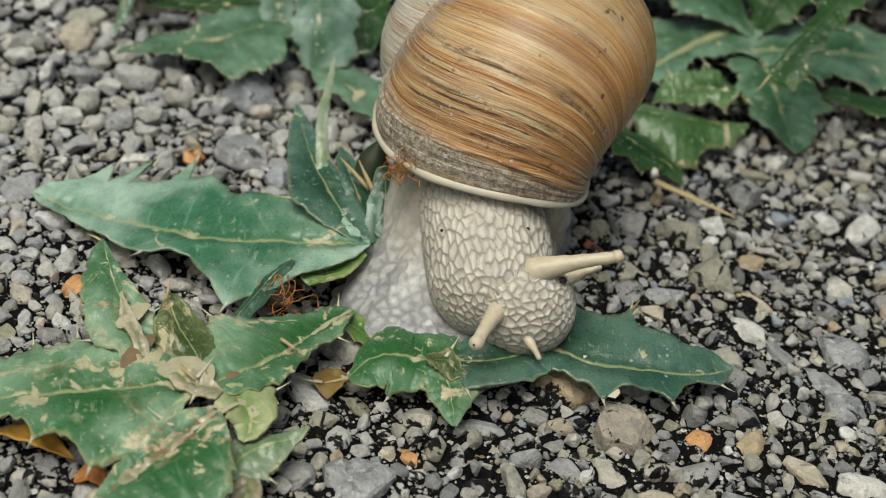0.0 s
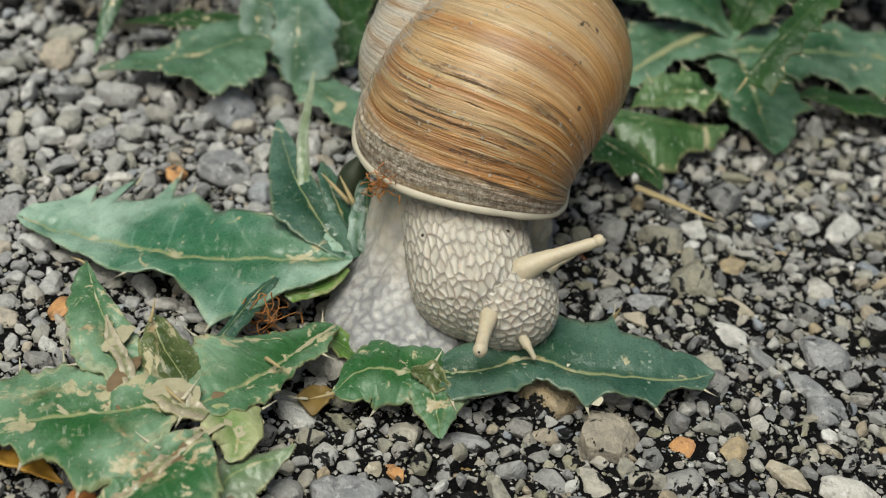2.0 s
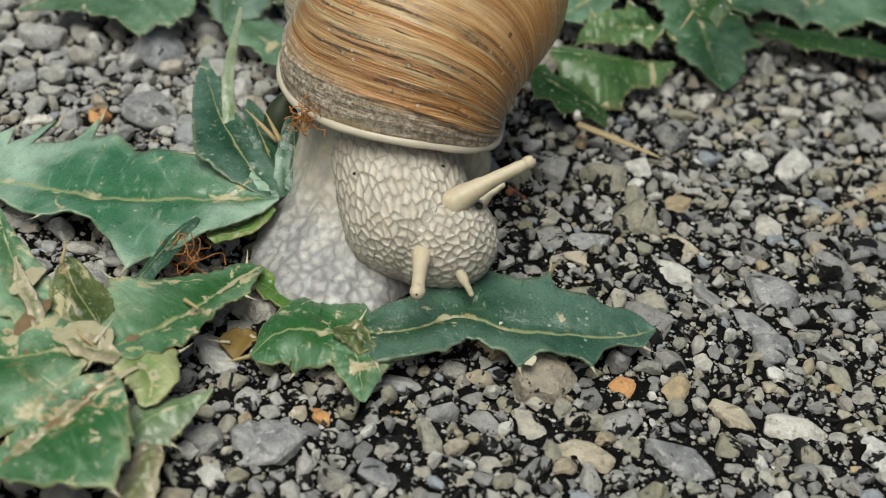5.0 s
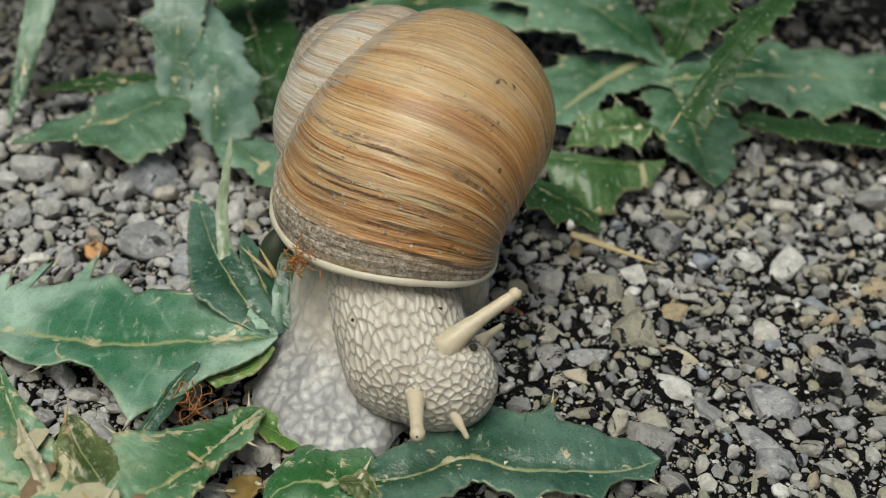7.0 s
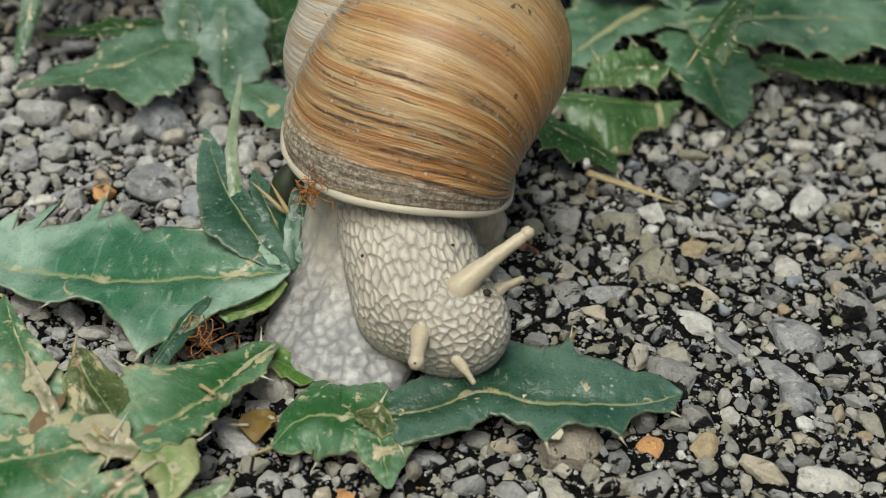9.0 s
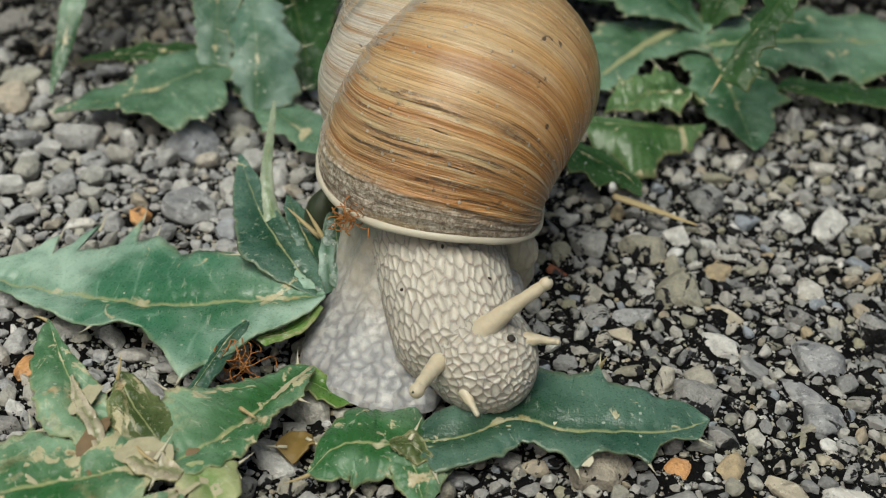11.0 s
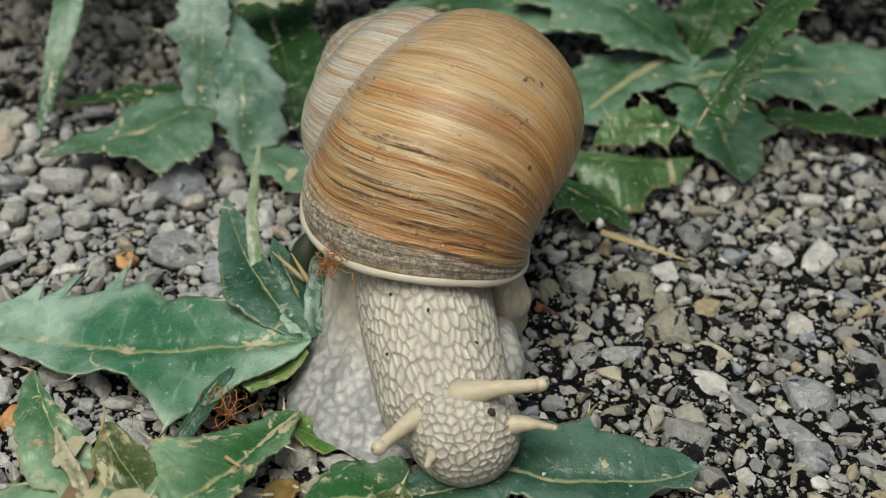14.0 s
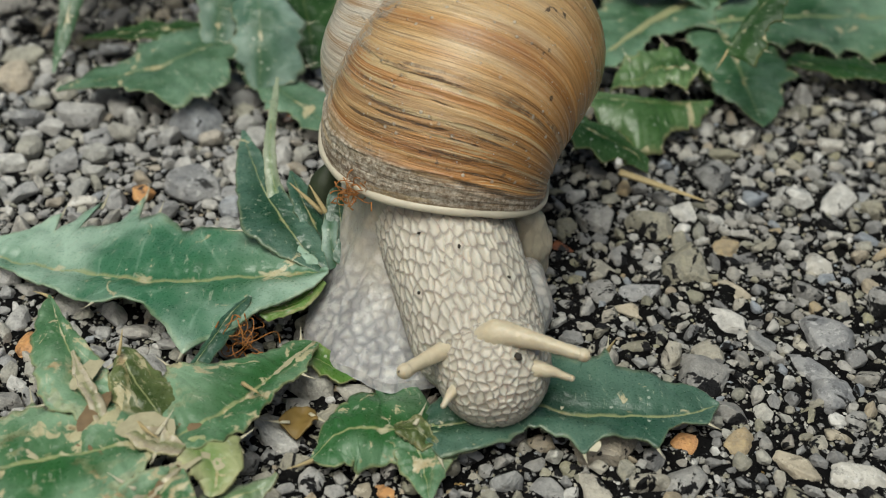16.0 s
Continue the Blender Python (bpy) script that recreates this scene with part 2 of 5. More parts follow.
def plain_material(name, color, rough, var=0.25, scale=500, sss=0.0):
    m = Mat(name, rough)
    co = m.coords()
    n = m.noise(co, scale, 4)
    dark = tuple(c * (1 - var) for c in color)
    if sss:
        m.b.inputs["Subsurface Weight"].default_value = sss
        m.b.inputs["Subsurface Radius"].default_value = (0.0015, 0.001, 0.0007)
        m.b.inputs["Subsurface Scale"].default_value = 1.0
    return m.done(m.mix(n, dark, color), None, m.bump(n, 0.0003, 0.5))


def skin_material(name, light, groove, soft=0.62, mottle=0.12, upper=None):
    """Wet snail skin: pale raised warts, grey furrows between them."""
    m = Mat(name, 0.38)
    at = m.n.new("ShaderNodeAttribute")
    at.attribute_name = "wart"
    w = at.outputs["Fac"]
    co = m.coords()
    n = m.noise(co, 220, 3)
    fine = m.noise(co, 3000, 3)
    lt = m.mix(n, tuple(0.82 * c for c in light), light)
    # colour follows wart height: groove tone in the dips, light tone on top
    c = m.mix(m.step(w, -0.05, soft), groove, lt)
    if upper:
        # creamier towards the body, and paler there for how light falls on it
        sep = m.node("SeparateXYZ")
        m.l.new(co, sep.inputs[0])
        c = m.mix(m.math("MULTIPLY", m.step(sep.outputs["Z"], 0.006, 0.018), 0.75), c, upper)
    blot = m.noise(co, 480, 4, 0.62)
    c = m.mix(m.math("MULTIPLY", m.step(blot, 0.50, 0.64), mottle), c, tuple(min(1.0, 1.35 * x) for x in light))
    c = m.mix(m.math("MULTIPLY", m.step(n, 0.56, 0.40), mottle), c, groove)
    m.b.inputs["Subsurface Weight"].default_value = 0.35
    m.b.inputs["Subsurface Radius"].default_value = (0.0015, 0.001, 0.0007)
    m.b.inputs["Subsurface Scale"].default_value = 1.0
    m.b.inputs["Specular IOR Level"].default_value = 0.45
    return m.done(c, m.ramp(fine, (0.3, (0.24,) * 3), (0.7, (0.42,) * 3)), m.bump(fine, 0.00008, 0.6))


def leaf_material(name, green, bloom, spots=0.60, tatter=0.70, rim=0.6, streaks=0.0, gloss=0.55, ribs=0.7):
    m = Mat(name, 0.5)
    u, v = m.uv()
    co = m.coords()
    a = m.noise(co, 60, 3)
    b = m.noise(co, 300, 4, 0.6)
    fine = m.noise(co, 2400, 3)
    au = m.math("ABSOLUTE", u)
    c = m.mix(m.step(a, 0.34, 0.66), green, bloom)
    c = m.mix(m.math("MULTIPLY", m.step(b, 0.55, 0.3), 0.25), c, tuple(0.45 * x for x in green))
    # net of small veins, and side veins that slant from the midrib to the margin
    vo = m.node("TexVoronoi", Scale=330.0)
    vo.feature = "DISTANCE_TO_EDGE"
    m.l.new(co, vo.inputs["Vector"])
    net = m.step(vo.outputs["Distance"], 0.10, 0.02)
    ph = m.math("SUBTRACT", m.math("MULTIPLY", v, 0.14), m.math("MULTIPLY", au, 0.9))
    fr = m.math("ABSOLUTE", m.math("SUBTRACT", m.math("FRACT", m.math("ADD", ph, m.math("MULTIPLY", a, 0.7))), 0.5))
    vein = m.math("MULTIPLY", m.step(fr, 0.07, 0.0), m.step(b, 0.38, 0.56))
    pale = tuple(1.25 * x + 0.03 for x in bloom)
    c = m.mix(m.math("MULTIPLY", net, 0.03), c, pale)
    c = m.mix(m.math("MULTIPLY", vein, 0.18), c, pale)
    # deep fresh green along the groove of the midrib and near the base
    deep = m.math("MULTIPLY", m.step(m.math("ADD", au, m.math("MULTIPLY", m.noise(co, 120, 3), 0.5)), 0.95, 0.30), m.step(v, 42.0, 2.0))
    c = m.mix(m.math("MULTIPLY", deep, 0.8), c, (0.45 * green[0], 0.70 * green[1], 0.40 * green[2]))
    rib = m.step(m.math("ADD", au, m.math("MULTIPLY", b, 0.07)), 0.085, 0.045)
    c = m.mix(m.math("MULTIPLY", rib, ribs), c, (0.34, 0.36, 0.17))
    blotch = m.math("MULTIPLY", m.step(m.math("ADD", au, m.math("MULTIPLY", m.noise(co, 240, 4, 0.65), 0.5)), 0.33, 0.29), m.step(m.noise(co, 170, 3), 0.55, 0.61))
    c = m.mix(m.math("MULTIPLY", blotch, 0.75), c, m.ramp(b, (0.4, (0.36, 0.30, 0.14)), (0.55, (0.54, 0.50, 0.34))))
    # pale scratches and dots
    vd = m.node("TexVoronoi", Scale=420.0)
    m.l.new(co, vd.inputs["Vector"])
    dot = m.math("MULTIPLY", m.step(vd.outputs["Distance"], 0.13, 0.08), m.step(m.noise(co, 110, 3), 0.50, 0.56))
    c = m.mix(m.math("MULTIPLY", dot, 0.7), c, (0.42, 0.47, 0.40))
    scratch = m.noise(m.vec(m.math("MULTIPLY", u, 5.0), m.math("MULTIPLY", v, 1.3), 3.0), 1.0, 4, 0.7, 0.5)
    c = m.mix(m.math("MULTIPLY", m.step(scratch, 0.615, 0.65), 0.55), c, (0.36, 0.40, 0.30))
    # yellowish rim, beige scars and dry patches
    edge = m.step(m.math("ADD", au, m.math("MULTIPLY", b, 0.30)), 1.04, 1.14)
    c = m.mix(m.math("MULTIPLY", edge, rim), c, (0.40, 0.38, 0.19))
    sp = m.noise(co, 170, 5, 0.62, 0.8)
    c = m.mix(m.math("MULTIPLY", m.step(sp, spots, spots + 0.03), 0.85), c, (0.48, 0.43, 0.27))
    dry = m.noise(co, 80, 5, 0.62, 0.5)
    c = m.mix(m.step(dry, tatter, tatter + 0.04), c, m.ramp(b, (0.32, (0.13, 0.075, 0.035)), (0.45, (0.40, 0.32, 0.18)), (0.6, (0.50, 0.46, 0.31))))
    if streaks:
        st = m.noise(m.vec(m.math("MULTIPLY", u, 3.2), m.math("MULTIPLY", v, 0.16), 8.0), 1.0, 5, 0.68, 0.6)
        gate = m.math("MULTIPLY", m.step(st, 0.53, 0.575), m.step(m.noise(co, 55, 3), 0.43, 0.53))
        c = m.mix(m.math("MULTIPLY", gate, streaks), c, m.ramp(b, (0.34, (0.17, 0.11, 0.05)), (0.46, (0.42, 0.36, 0.20)), (0.6, (0.56, 0.52, 0.37))))
    m.b.inputs["Specular IOR Level"].default_value = gloss
    h = m.math("ADD", b, m.math("MULTIPLY", net, -0.035))
    return m.done(c, m.ramp(fine, (0.3, (0.24,) * 3), (0.7, (0.38,) * 3)), m.bump(fine, 0.0001, 0.5, m.bump(h, 0.0003, 0.6, m.bump(a, 0.004, 0.5))))


TAR = tar_material()
STONE = stone_material("chipping", False, 0.555)
GRIT = stone_material("loose_grit", True, 0.555)
GRAVEL = stone_material("clean_gravel", True, 0.62, 0.26, (0.80, 0.80, 0.81))
# Gravel under the weeds: soil brown, with their shade put into the colour.
GRAVEL_DARK = stone_material("soil_shade_gravel", True, 0.53, 0.60, (0.06, 0.05, 0.04))
SHELL = shell_material()
LIP = plain_material("shell_rim", (0.62, 0.565, 0.45), 0.4, 0.25, 400, 0.1)
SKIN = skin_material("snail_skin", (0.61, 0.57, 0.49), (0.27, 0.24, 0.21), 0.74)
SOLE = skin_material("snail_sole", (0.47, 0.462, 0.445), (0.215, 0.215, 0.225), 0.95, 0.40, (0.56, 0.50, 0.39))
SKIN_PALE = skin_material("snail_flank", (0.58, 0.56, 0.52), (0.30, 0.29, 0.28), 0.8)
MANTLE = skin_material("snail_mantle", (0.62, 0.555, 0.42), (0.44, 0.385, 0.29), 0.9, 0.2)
HORN = plain_material("tentacle_skin", (0.66, 0.575, 0.42), 0.38, 0.28, 900, 0.25)
EYE = plain_material("eye", (0.02, 0.018, 0.016), 0.3, 0.1)
LEAF = leaf_material("thistle_leaf", (0.016, 0.064, 0.036), (0.090, 0.170, 0.125), 0.65, 0.78, 0.18)
# Pale tone holds the leaf's bloom plus its sky sheen, put into colour.
LEAF_BLUE = leaf_material("thistle_leaf_bloom_sheen", (0.045, 0.155, 0.080), (0.34, 0.48, 0.38), 0.635, 0.76, 0.18)
LEAF_DRY = leaf_material("thistle_leaf_worn", (0.040, 0.128, 0.046), (0.225, 0.355, 0.230), 0.595, 0.60, 0.45, 0.35, 0.28)
LEAF_BACK = leaf_material("thistle_leaf_far", (0.026, 0.082, 0.030), (0.150, 0.255, 0.170), 0.62, 0.72, 0.2, 0.0, 0.45, 0.25)
LEAF_FROST = leaf_material("thistle_leaf_frosted", (0.055, 0.130, 0.085), (0.265, 0.37, 0.315), 0.64, 0.74, 0.3, 0.0, 0.3, 0.15)
LEAF_OLIVE = leaf_material("thistle_leaf_olive", (0.034, 0.092, 0.020), (0.115, 0.200, 0.080), 0.61, 0.70, 0.5, 0.0, 0.55, 0.5)
LEAF_DARK = leaf_material("thistle_leaf_dark", (0.016, 0.050, 0.014), (0.040, 0.092, 0.030), 0.66, 0.75, 0.2, 0.0, 0.18, 0.15)
LEAF_FRESH = leaf_material("thistle_leaf_fresh", (0.085, 0.19, 0.03), (0.20, 0.33, 0.085), 0.64, 0.72, 0.6, 0.6)
LEAF_YELLOW = leaf_material("thistle_leaf_yellowed", (0.30, 0.34, 0.16), (0.50, 0.50, 0.31), 0.66, 0.70, 0.6, 0.2, 0.25)
LEAF_WITHER = leaf_material("thistle_leaf_withered", (0.30, 0.25, 0.15), (0.48, 0.43, 0.33), 0.62, 0.66)
LEAF_PALE = leaf_material("thistle_leaf_underside", (0.20, 0.26, 0.16), (0.33, 0.38, 0.28), 0.66, 0.75)
RIB = plain_material("leaf_rib", (0.24, 0.31, 0.14), 0.5, 0.45, 260)
RIB_PALE = plain_material("pale_rib", (0.36, 0.38, 0.20), 0.5, 0.4, 200)
SPINE = plain_material("leaf_spine", (0.58, 0.54, 0.40), 0.45, 0.2, 400)
STRAW = plain_material("dry_straw", (0.55, 0.43, 0.22), 0.6, 0.4, 600)
RUST = plain_material("withered_stamens", (0.50, 0.20, 0.05), 0.7, 0.5, 900)
WHITE = plain_material("white_grain", (0.82, 0.80, 0.75), 0.5, 0.15, 900)
SCAR = plain_material("dry_patch", (0.50, 0.46, 0.30), 0.6, 0.45, 700)
SCAR_DARK = plain_material("brown_patch", (0.24, 0.16, 0.08), 0.7, 0.6, 700)
LEAF_DEAD = leaf_material("withered_leaf", (0.060, 0.075, 0.026), (0.13, 0.17, 0.065), 0.62, 0.64, 0.5, 0.4, 0.3)
PETAL = plain_material("withered_petal", (0.62, 0.34, 0.05), 0.55, 0.6, 500)
PETAL_DULL = plain_material("dull_petal", (0.26, 0.17, 0.045), 0.6, 0.5, 400)
HEM = plain_material("dry_hem", (0.33, 0.34, 0.18), 0.7, 0.7, 300)
INSECT = plain_material("insect_shell", (0.055, 0.03, 0.02), 0.35, 0.5, 900)
INSECT_RED = plain_material("insect_wing_case", (0.19, 0.085, 0.035), 0.4, 0.65, 700)
BUD = plain_material("dark_bud", (0.035, 0.05, 0.02), 0.6, 0.6, 500)
BLACK = plain_material("dark_crumb", (0.03, 0.022, 0.016), 0.7, 0.3, 900)


# ---- mesh helpers ----
def link_mesh(name, verts, faces, material, parent=None, label="", smooth=True, uv=None, attr=None):
    me = bpy.data.meshes.new(name)
    me.from_pydata([tuple(map(float, v)) for v in verts], [], faces)
    if smooth:
        me.polygons.foreach_set("use_smooth", [True] * len(me.polygons))
    if uv is not None:
        lay = me.uv_layers.new(name="UVMap")
        idx = np.zeros(len(me.loops), dtype=np.int32)
        me.loops.foreach_get("vertex_index", idx)
        lay.data.foreach_set("uv", np.asarray(uv, dtype=np.float32)[idx].ravel())
    if attr is not None:
        at = me.attributes.new("wart", "FLOAT", "POINT")
        at.data.foreach_set("value", np.asarray(attr, dtype=np.float32))
    me.materials.append(material)
    ob = new(name, me)
    ob.parent = parent
    if label:
        tagged(ob, label)
    return ob


def grid_faces(rows, cols, wrap=False):
    f = []
    for i in range(rows - 1):
        for j in range(cols if wrap else cols - 1):
            k = (j + 1) % cols
            f.append((i * cols + j, i * cols + k, (i + 1) * cols + k, (i + 1) * cols + j))
    return f


def spline(points, n):
    """Catmull-Rom through the points, n samples."""
    p = np.array(points, float)
    q = np.vstack([2 * p[0] - p[1], p, 2 * p[-1] - p[-2]])
    out = []
    for u in np.linspace(0, len(p) - 1, n):
        i = min(int(u), len(p) - 2)
        f = u - i
        a, b, c, d = q[i : i + 4]
        out.append(0.5 * (2 * b + (c - a) * f + (2 * a - 5 * b + 4 * c - d) * f * f + (3 * b - a - 3 * c + d) * f**3))
    return np.array(out)


def tube(points, radii, n=24, sides=8, squash=1.0):
    """Verts and faces of a closed, tapered tube along a spline."""
    c = spline(points, n)
    r = np.interp(np.linspace(0, 1, n), np.linspace(0, 1, len(radii)), radii)
    t = np.gradient(c, axis=0)
    t /= np.linalg.norm(t, axis=1)[:, None]
    ref = np.array([0.0, 0.0, 1.0]) if abs(t[:, 2]).mean() < 0.8 else np.array([0.0, 1.0, 0.0])
    verts = []
    for i in range(n):
        a = np.cross(t[i], ref)
        a /= np.linalg.norm(a)
        b = np.cross(a, t[i])
        for j in range(sides):
            w = 2 * math.pi * j / sides
            verts.append(c[i] + r[i] * (a * math.cos(w) + squash * b * math.sin(w)))
    faces = grid_faces(n, sides, True)
    faces += [tuple(range(sides))[::-1], tuple(range((n - 1) * sides, n * sides))]
    return verts, faces


def empty(name, place=(0, 0, 0)):
    ob = new(name)
    ob.location = place
    ob.empty_display_size = 0.01
    return ob


# ---- ground: weathered asphalt with chippings ----
rng = np.random.default_rng(5)


def ground_level(x, y):
    # tar stands high round the worn stones, lower where loose gravel lies on it
    loose = 1 / (1 + math.exp((x + 0.025) / 0.012)) / (1 + math.exp(-(y + 0.02) / 0.012))
    edge = max(0.0, min(1.0, (0.128 - abs(x)) / 0.01)) * max(0.0, min(1.0, (0.158 - abs(y - 0.04)) / 0.01))
    bump = 1.25 * noise.noise((x * 240, y * 240, 0)) + 0.85 * noise.noise((x * 560, y * 560, 3)) + 0.3 * noise.noise((x * 1300, y * 1300, 6))
    return MM * (-0.9 + edge * (1.5 + bump * (1 - 0.5 * loose) - 1.5 * loose))


def build_ground():
    n = 640
    xs = np.linspace(-0.13, 0.13, n)
    ys = np.linspace(-0.12, 0.20, n)

    verts = [(x, y, ground_level(x, y)) for y in ys for x in xs]
    faces = grid_faces(n, n)
    # the sheet goes on to the horizon
    ring = [i for i in range(n)] + [i * n + n - 1 for i in range(1, n)] + [(n - 1) * n + i for i in range(n - 2, -1, -1)] + [i * n for i in range(n - 2, 0, -1)]
    last = ring
    for k in (1.0, 8.0, 60.0, 400.0):
        start = len(verts)
        for i in ring:
            x, y, z = verts[i]
            verts.append((x * (1 + k), (y - 0.04) * (1 + k) + 0.04, -0.0009))
        cur = list(range(start, start + len(ring)))
        faces += [(last[i], last[i - 1], cur[i - 1], cur[i]) for i in range(len(ring))]
        last = cur
    g = link_mesh("ground", verts, faces, TAR)
    return tagged(g, "dark weathered asphalt with pale exposed stone chippings", "asphalt", kind="structure")


def stone_shape(seed, sides=11, flat=0.5):
    """An angular chip with a worn, nearly flat top and a buried underside, unit radius."""
    r = np.random.default_rng(seed)
    n = 4 + seed % 4
    ang = np.sort((np.arange(n) + r.uniform(-0.36, 0.36, n)) * 2 * math.pi / n)
    rad = r.uniform(0.72, 1.18, n)
    if seed % 3 == 0:
        rad[r.integers(n)] *= 0.62
    corner = np.stack([rad * np.cos(ang), rad * np.sin(ang)], 1)
    edge = []
    for j in range(n):
        a, b = corner[j], corner[(j + 1) % n]
        edge += [a * 0.88 + b * 0.12, a * 0.5 + b * 0.5 + r.normal(size=2) * 0.05]
    edge = [0.5 * (e + edge[k - 1]) if k % 2 == 0 and seed % 5 == 0 else e for k, e in enumerate(edge)]
    sides = len(edge)
    tilt = r.normal(size=2) * 0.22
    verts = [(0.15 * r.normal(), 0.15 * r.normal(), flat * 0.92)]
    for rad, h in ((0.70 + 0.16 * r.uniform(), 0.92), (0.96, 0.5), (1.0, 0.0), (0.92, -0.6)):
        for j in range(sides):
            x, y = rad * edge[j] * (1 + 0.05 * r.normal())
            verts.append((x, y, flat * (h * (1 + 0.16 * r.normal()) + (tilt[0] * x + tilt[1] * y) * (h > 0))))
    faces = [(0, 1 + j, 1 + (j + 1) % sides) for j in range(sides)]
    for ring in range(3):
        o = 1 + ring * sides
        faces += [(o + j, o + sides + j, o + sides + (j + 1) % sides, o + (j + 1) % sides) for j in range(sides)]
    return np.array(verts), faces


def worn_chip(seed, bevel):
    """A crushed stone: the hull of a few broken corners with worn edges, unit radius."""
    r = np.random.default_rng(900 + seed)
    n = 4 + seed % 3
    bm = bmesh.new()
    lean = 0.24 * r.normal(size=2)
    for rings, (lo, hi, z) in enumerate(((0.50, 0.92, 0.50), (0.80, 1.18, 0.10), (0.7, 1.0, -0.45))):
        for j in range(n):
            a = (j + r.uniform(-0.40, 0.40) + 0.3 * rings) * 2 * math.pi / n
            q = r.uniform(lo, hi)
            x, y = q * math.cos(a), q * math.sin(a)
            bm.verts.new((x, y, z + 0.10 * r.normal() + (lean[0] * x + lean[1] * y) * (z > 0)))
    hull = bmesh.ops.convex_hull(bm, input=bm.verts[:])
    bmesh.ops.delete(bm, geom=list({v for v in hull["geom_interior"] + hull["geom_unused"] if isinstance(v, bmesh.types.BMVert)}), context="VERTS")
    bmesh.ops.dissolve_limit(bm, angle_limit=0.16, verts=bm.verts[:], edges=bm.edges[:])
    if bevel:
        bmesh.ops.bevel(bm, geom=bm.edges[:], offset=bevel, segments=1, profile=0.5, affect="EDGES", clamp_overlap=True)
    bmesh.ops.triangulate(bm, faces=bm.faces[:])
    bm.verts.index_update()
    v = np.array([k.co for k in bm.verts])
    f = [tuple(k.index for k in t.verts) for t in bm.faces]
    bm.free()
    return v, f


CHIPS = [worn_chip(i, 0.07) for i in range(36)]
CHIPS_SMALL = [worn_chip(40 + i, 0) for i in range(24)]
SHAPES = [stone_shape(i, 9, 0.40 + 0.03 * (i % 8)) for i in range(24)]
# stones that stand out: x, y, half length, half width, turn (mm, degrees), colour
MARKED = [
    (62.7, -6.3, 2.9, 1.7, 8, "white"),
    (62.0, -40.5, 5.4, 2.6, 12, "white"),
    (43.2, 45.4, 3.6, 3.8, 60, "white"),
    (-60.9, 0.0, 2.2, 3.0, 20, "orange"),
    (-53.2, 4.0, 5.6, 4.2, 20, "grey"),
    (38.1, -39.4, 3.4, 2.0, 0, "orange"),
    (13.8, 2.8, 2.6, 1.7, 0, "rust"),
    (57.1, 8.7, 3.2, 2.6, -50, "white"),
    (-3.2, -58.5, 1.7, 2.2, 60, "orange"),
    (-6.8, -58.7, 2.0, 2.2, 60, "cream"),
    (6.5, -54.8, 1.5, 1.0, 10, "yellow"),
    (47.8, -42.7, 1.4, 0.9, 10, "yellow"),
    (26.6, -11.4, 3.6, 1.7, -15, "cream"),
    (58.1, -10.5, 5.5, 4.6, -30, "grey"),
    (56.6, -19.1, 6.0, 2.6, -40, "grey"),
    (58.6, -24.0, 4.0, 4.0, 40, "grey"),
    (-8.8, -66.1, 5.6, 4.6, -10, "grey"),
    (-9.4, -66.2, 5.4, 3.6, 0, "grey"),
    (-10.6, -79.4, 3.0, 2.2, 0, "white"),
    (7.9, -66.8, 4.2, 2.5, -5, "grey"),
    (46.8, -51.3, 6.6, 3.8, -5, "grey"),
    (53.2, -40.4, 4.6, 2.6, -40, "cream"),
    (34.4, -54.4, 4.6, 2.6, -10, "cream"),
    (5.6, -48.8, 4.8, 2.4, -5, "grey"),
    (27.9, -6.1, 4.2, 2.4, 30, "grey"),
    (-63.9, -41.4, 2.0, 3.0, 0, "orange"),
    (59.4, -32.5, 2.5, 1.8, 0, "cream"),
    (-81.5, 2.9, 2.6, 2.6, 0, "white"),
    (-81.6, -12.0, 2.0, 3.0, 0, "white"),
    (-26.5, -35.7, 1.6, 1.8, 30, "yellow"),
    (-70.3, -4.8, 3.5, 1.6, 15, "white"),
    (-90.7, 18.1, 3.4, 2.6, 10, "grey"),
    (59.7, 46.9, 3.4, 2.6, 0, "white"),
    (43.2, -2.2, 2.2, 3.4, 60, "cream"),
]
TINTS = {
    "white": tinted_stone("white_stone", (0.62, 0.60, 0.55), (0.40, 0.38, 0.34)),
    "orange": tinted_stone("orange_stone", (0.62, 0.32, 0.12), (0.42, 0.22, 0.10)),
    "yellow": tinted_stone("ochre_stone", (0.42, 0.27, 0.07), (0.24, 0.16, 0.07)),
    "grey": tinted_stone("grey_stone", (0.36, 0.36, 0.36), (0.19, 0.195, 0.205)),
    "cream": tinted_stone("cream_stone", (0.52, 0.46, 0.36), (0.33, 0.29, 0.22)),
    "rust": tinted_stone("rust_stone", (0.42, 0.13, 0.04), (0.22, 0.08, 0.04)),
}


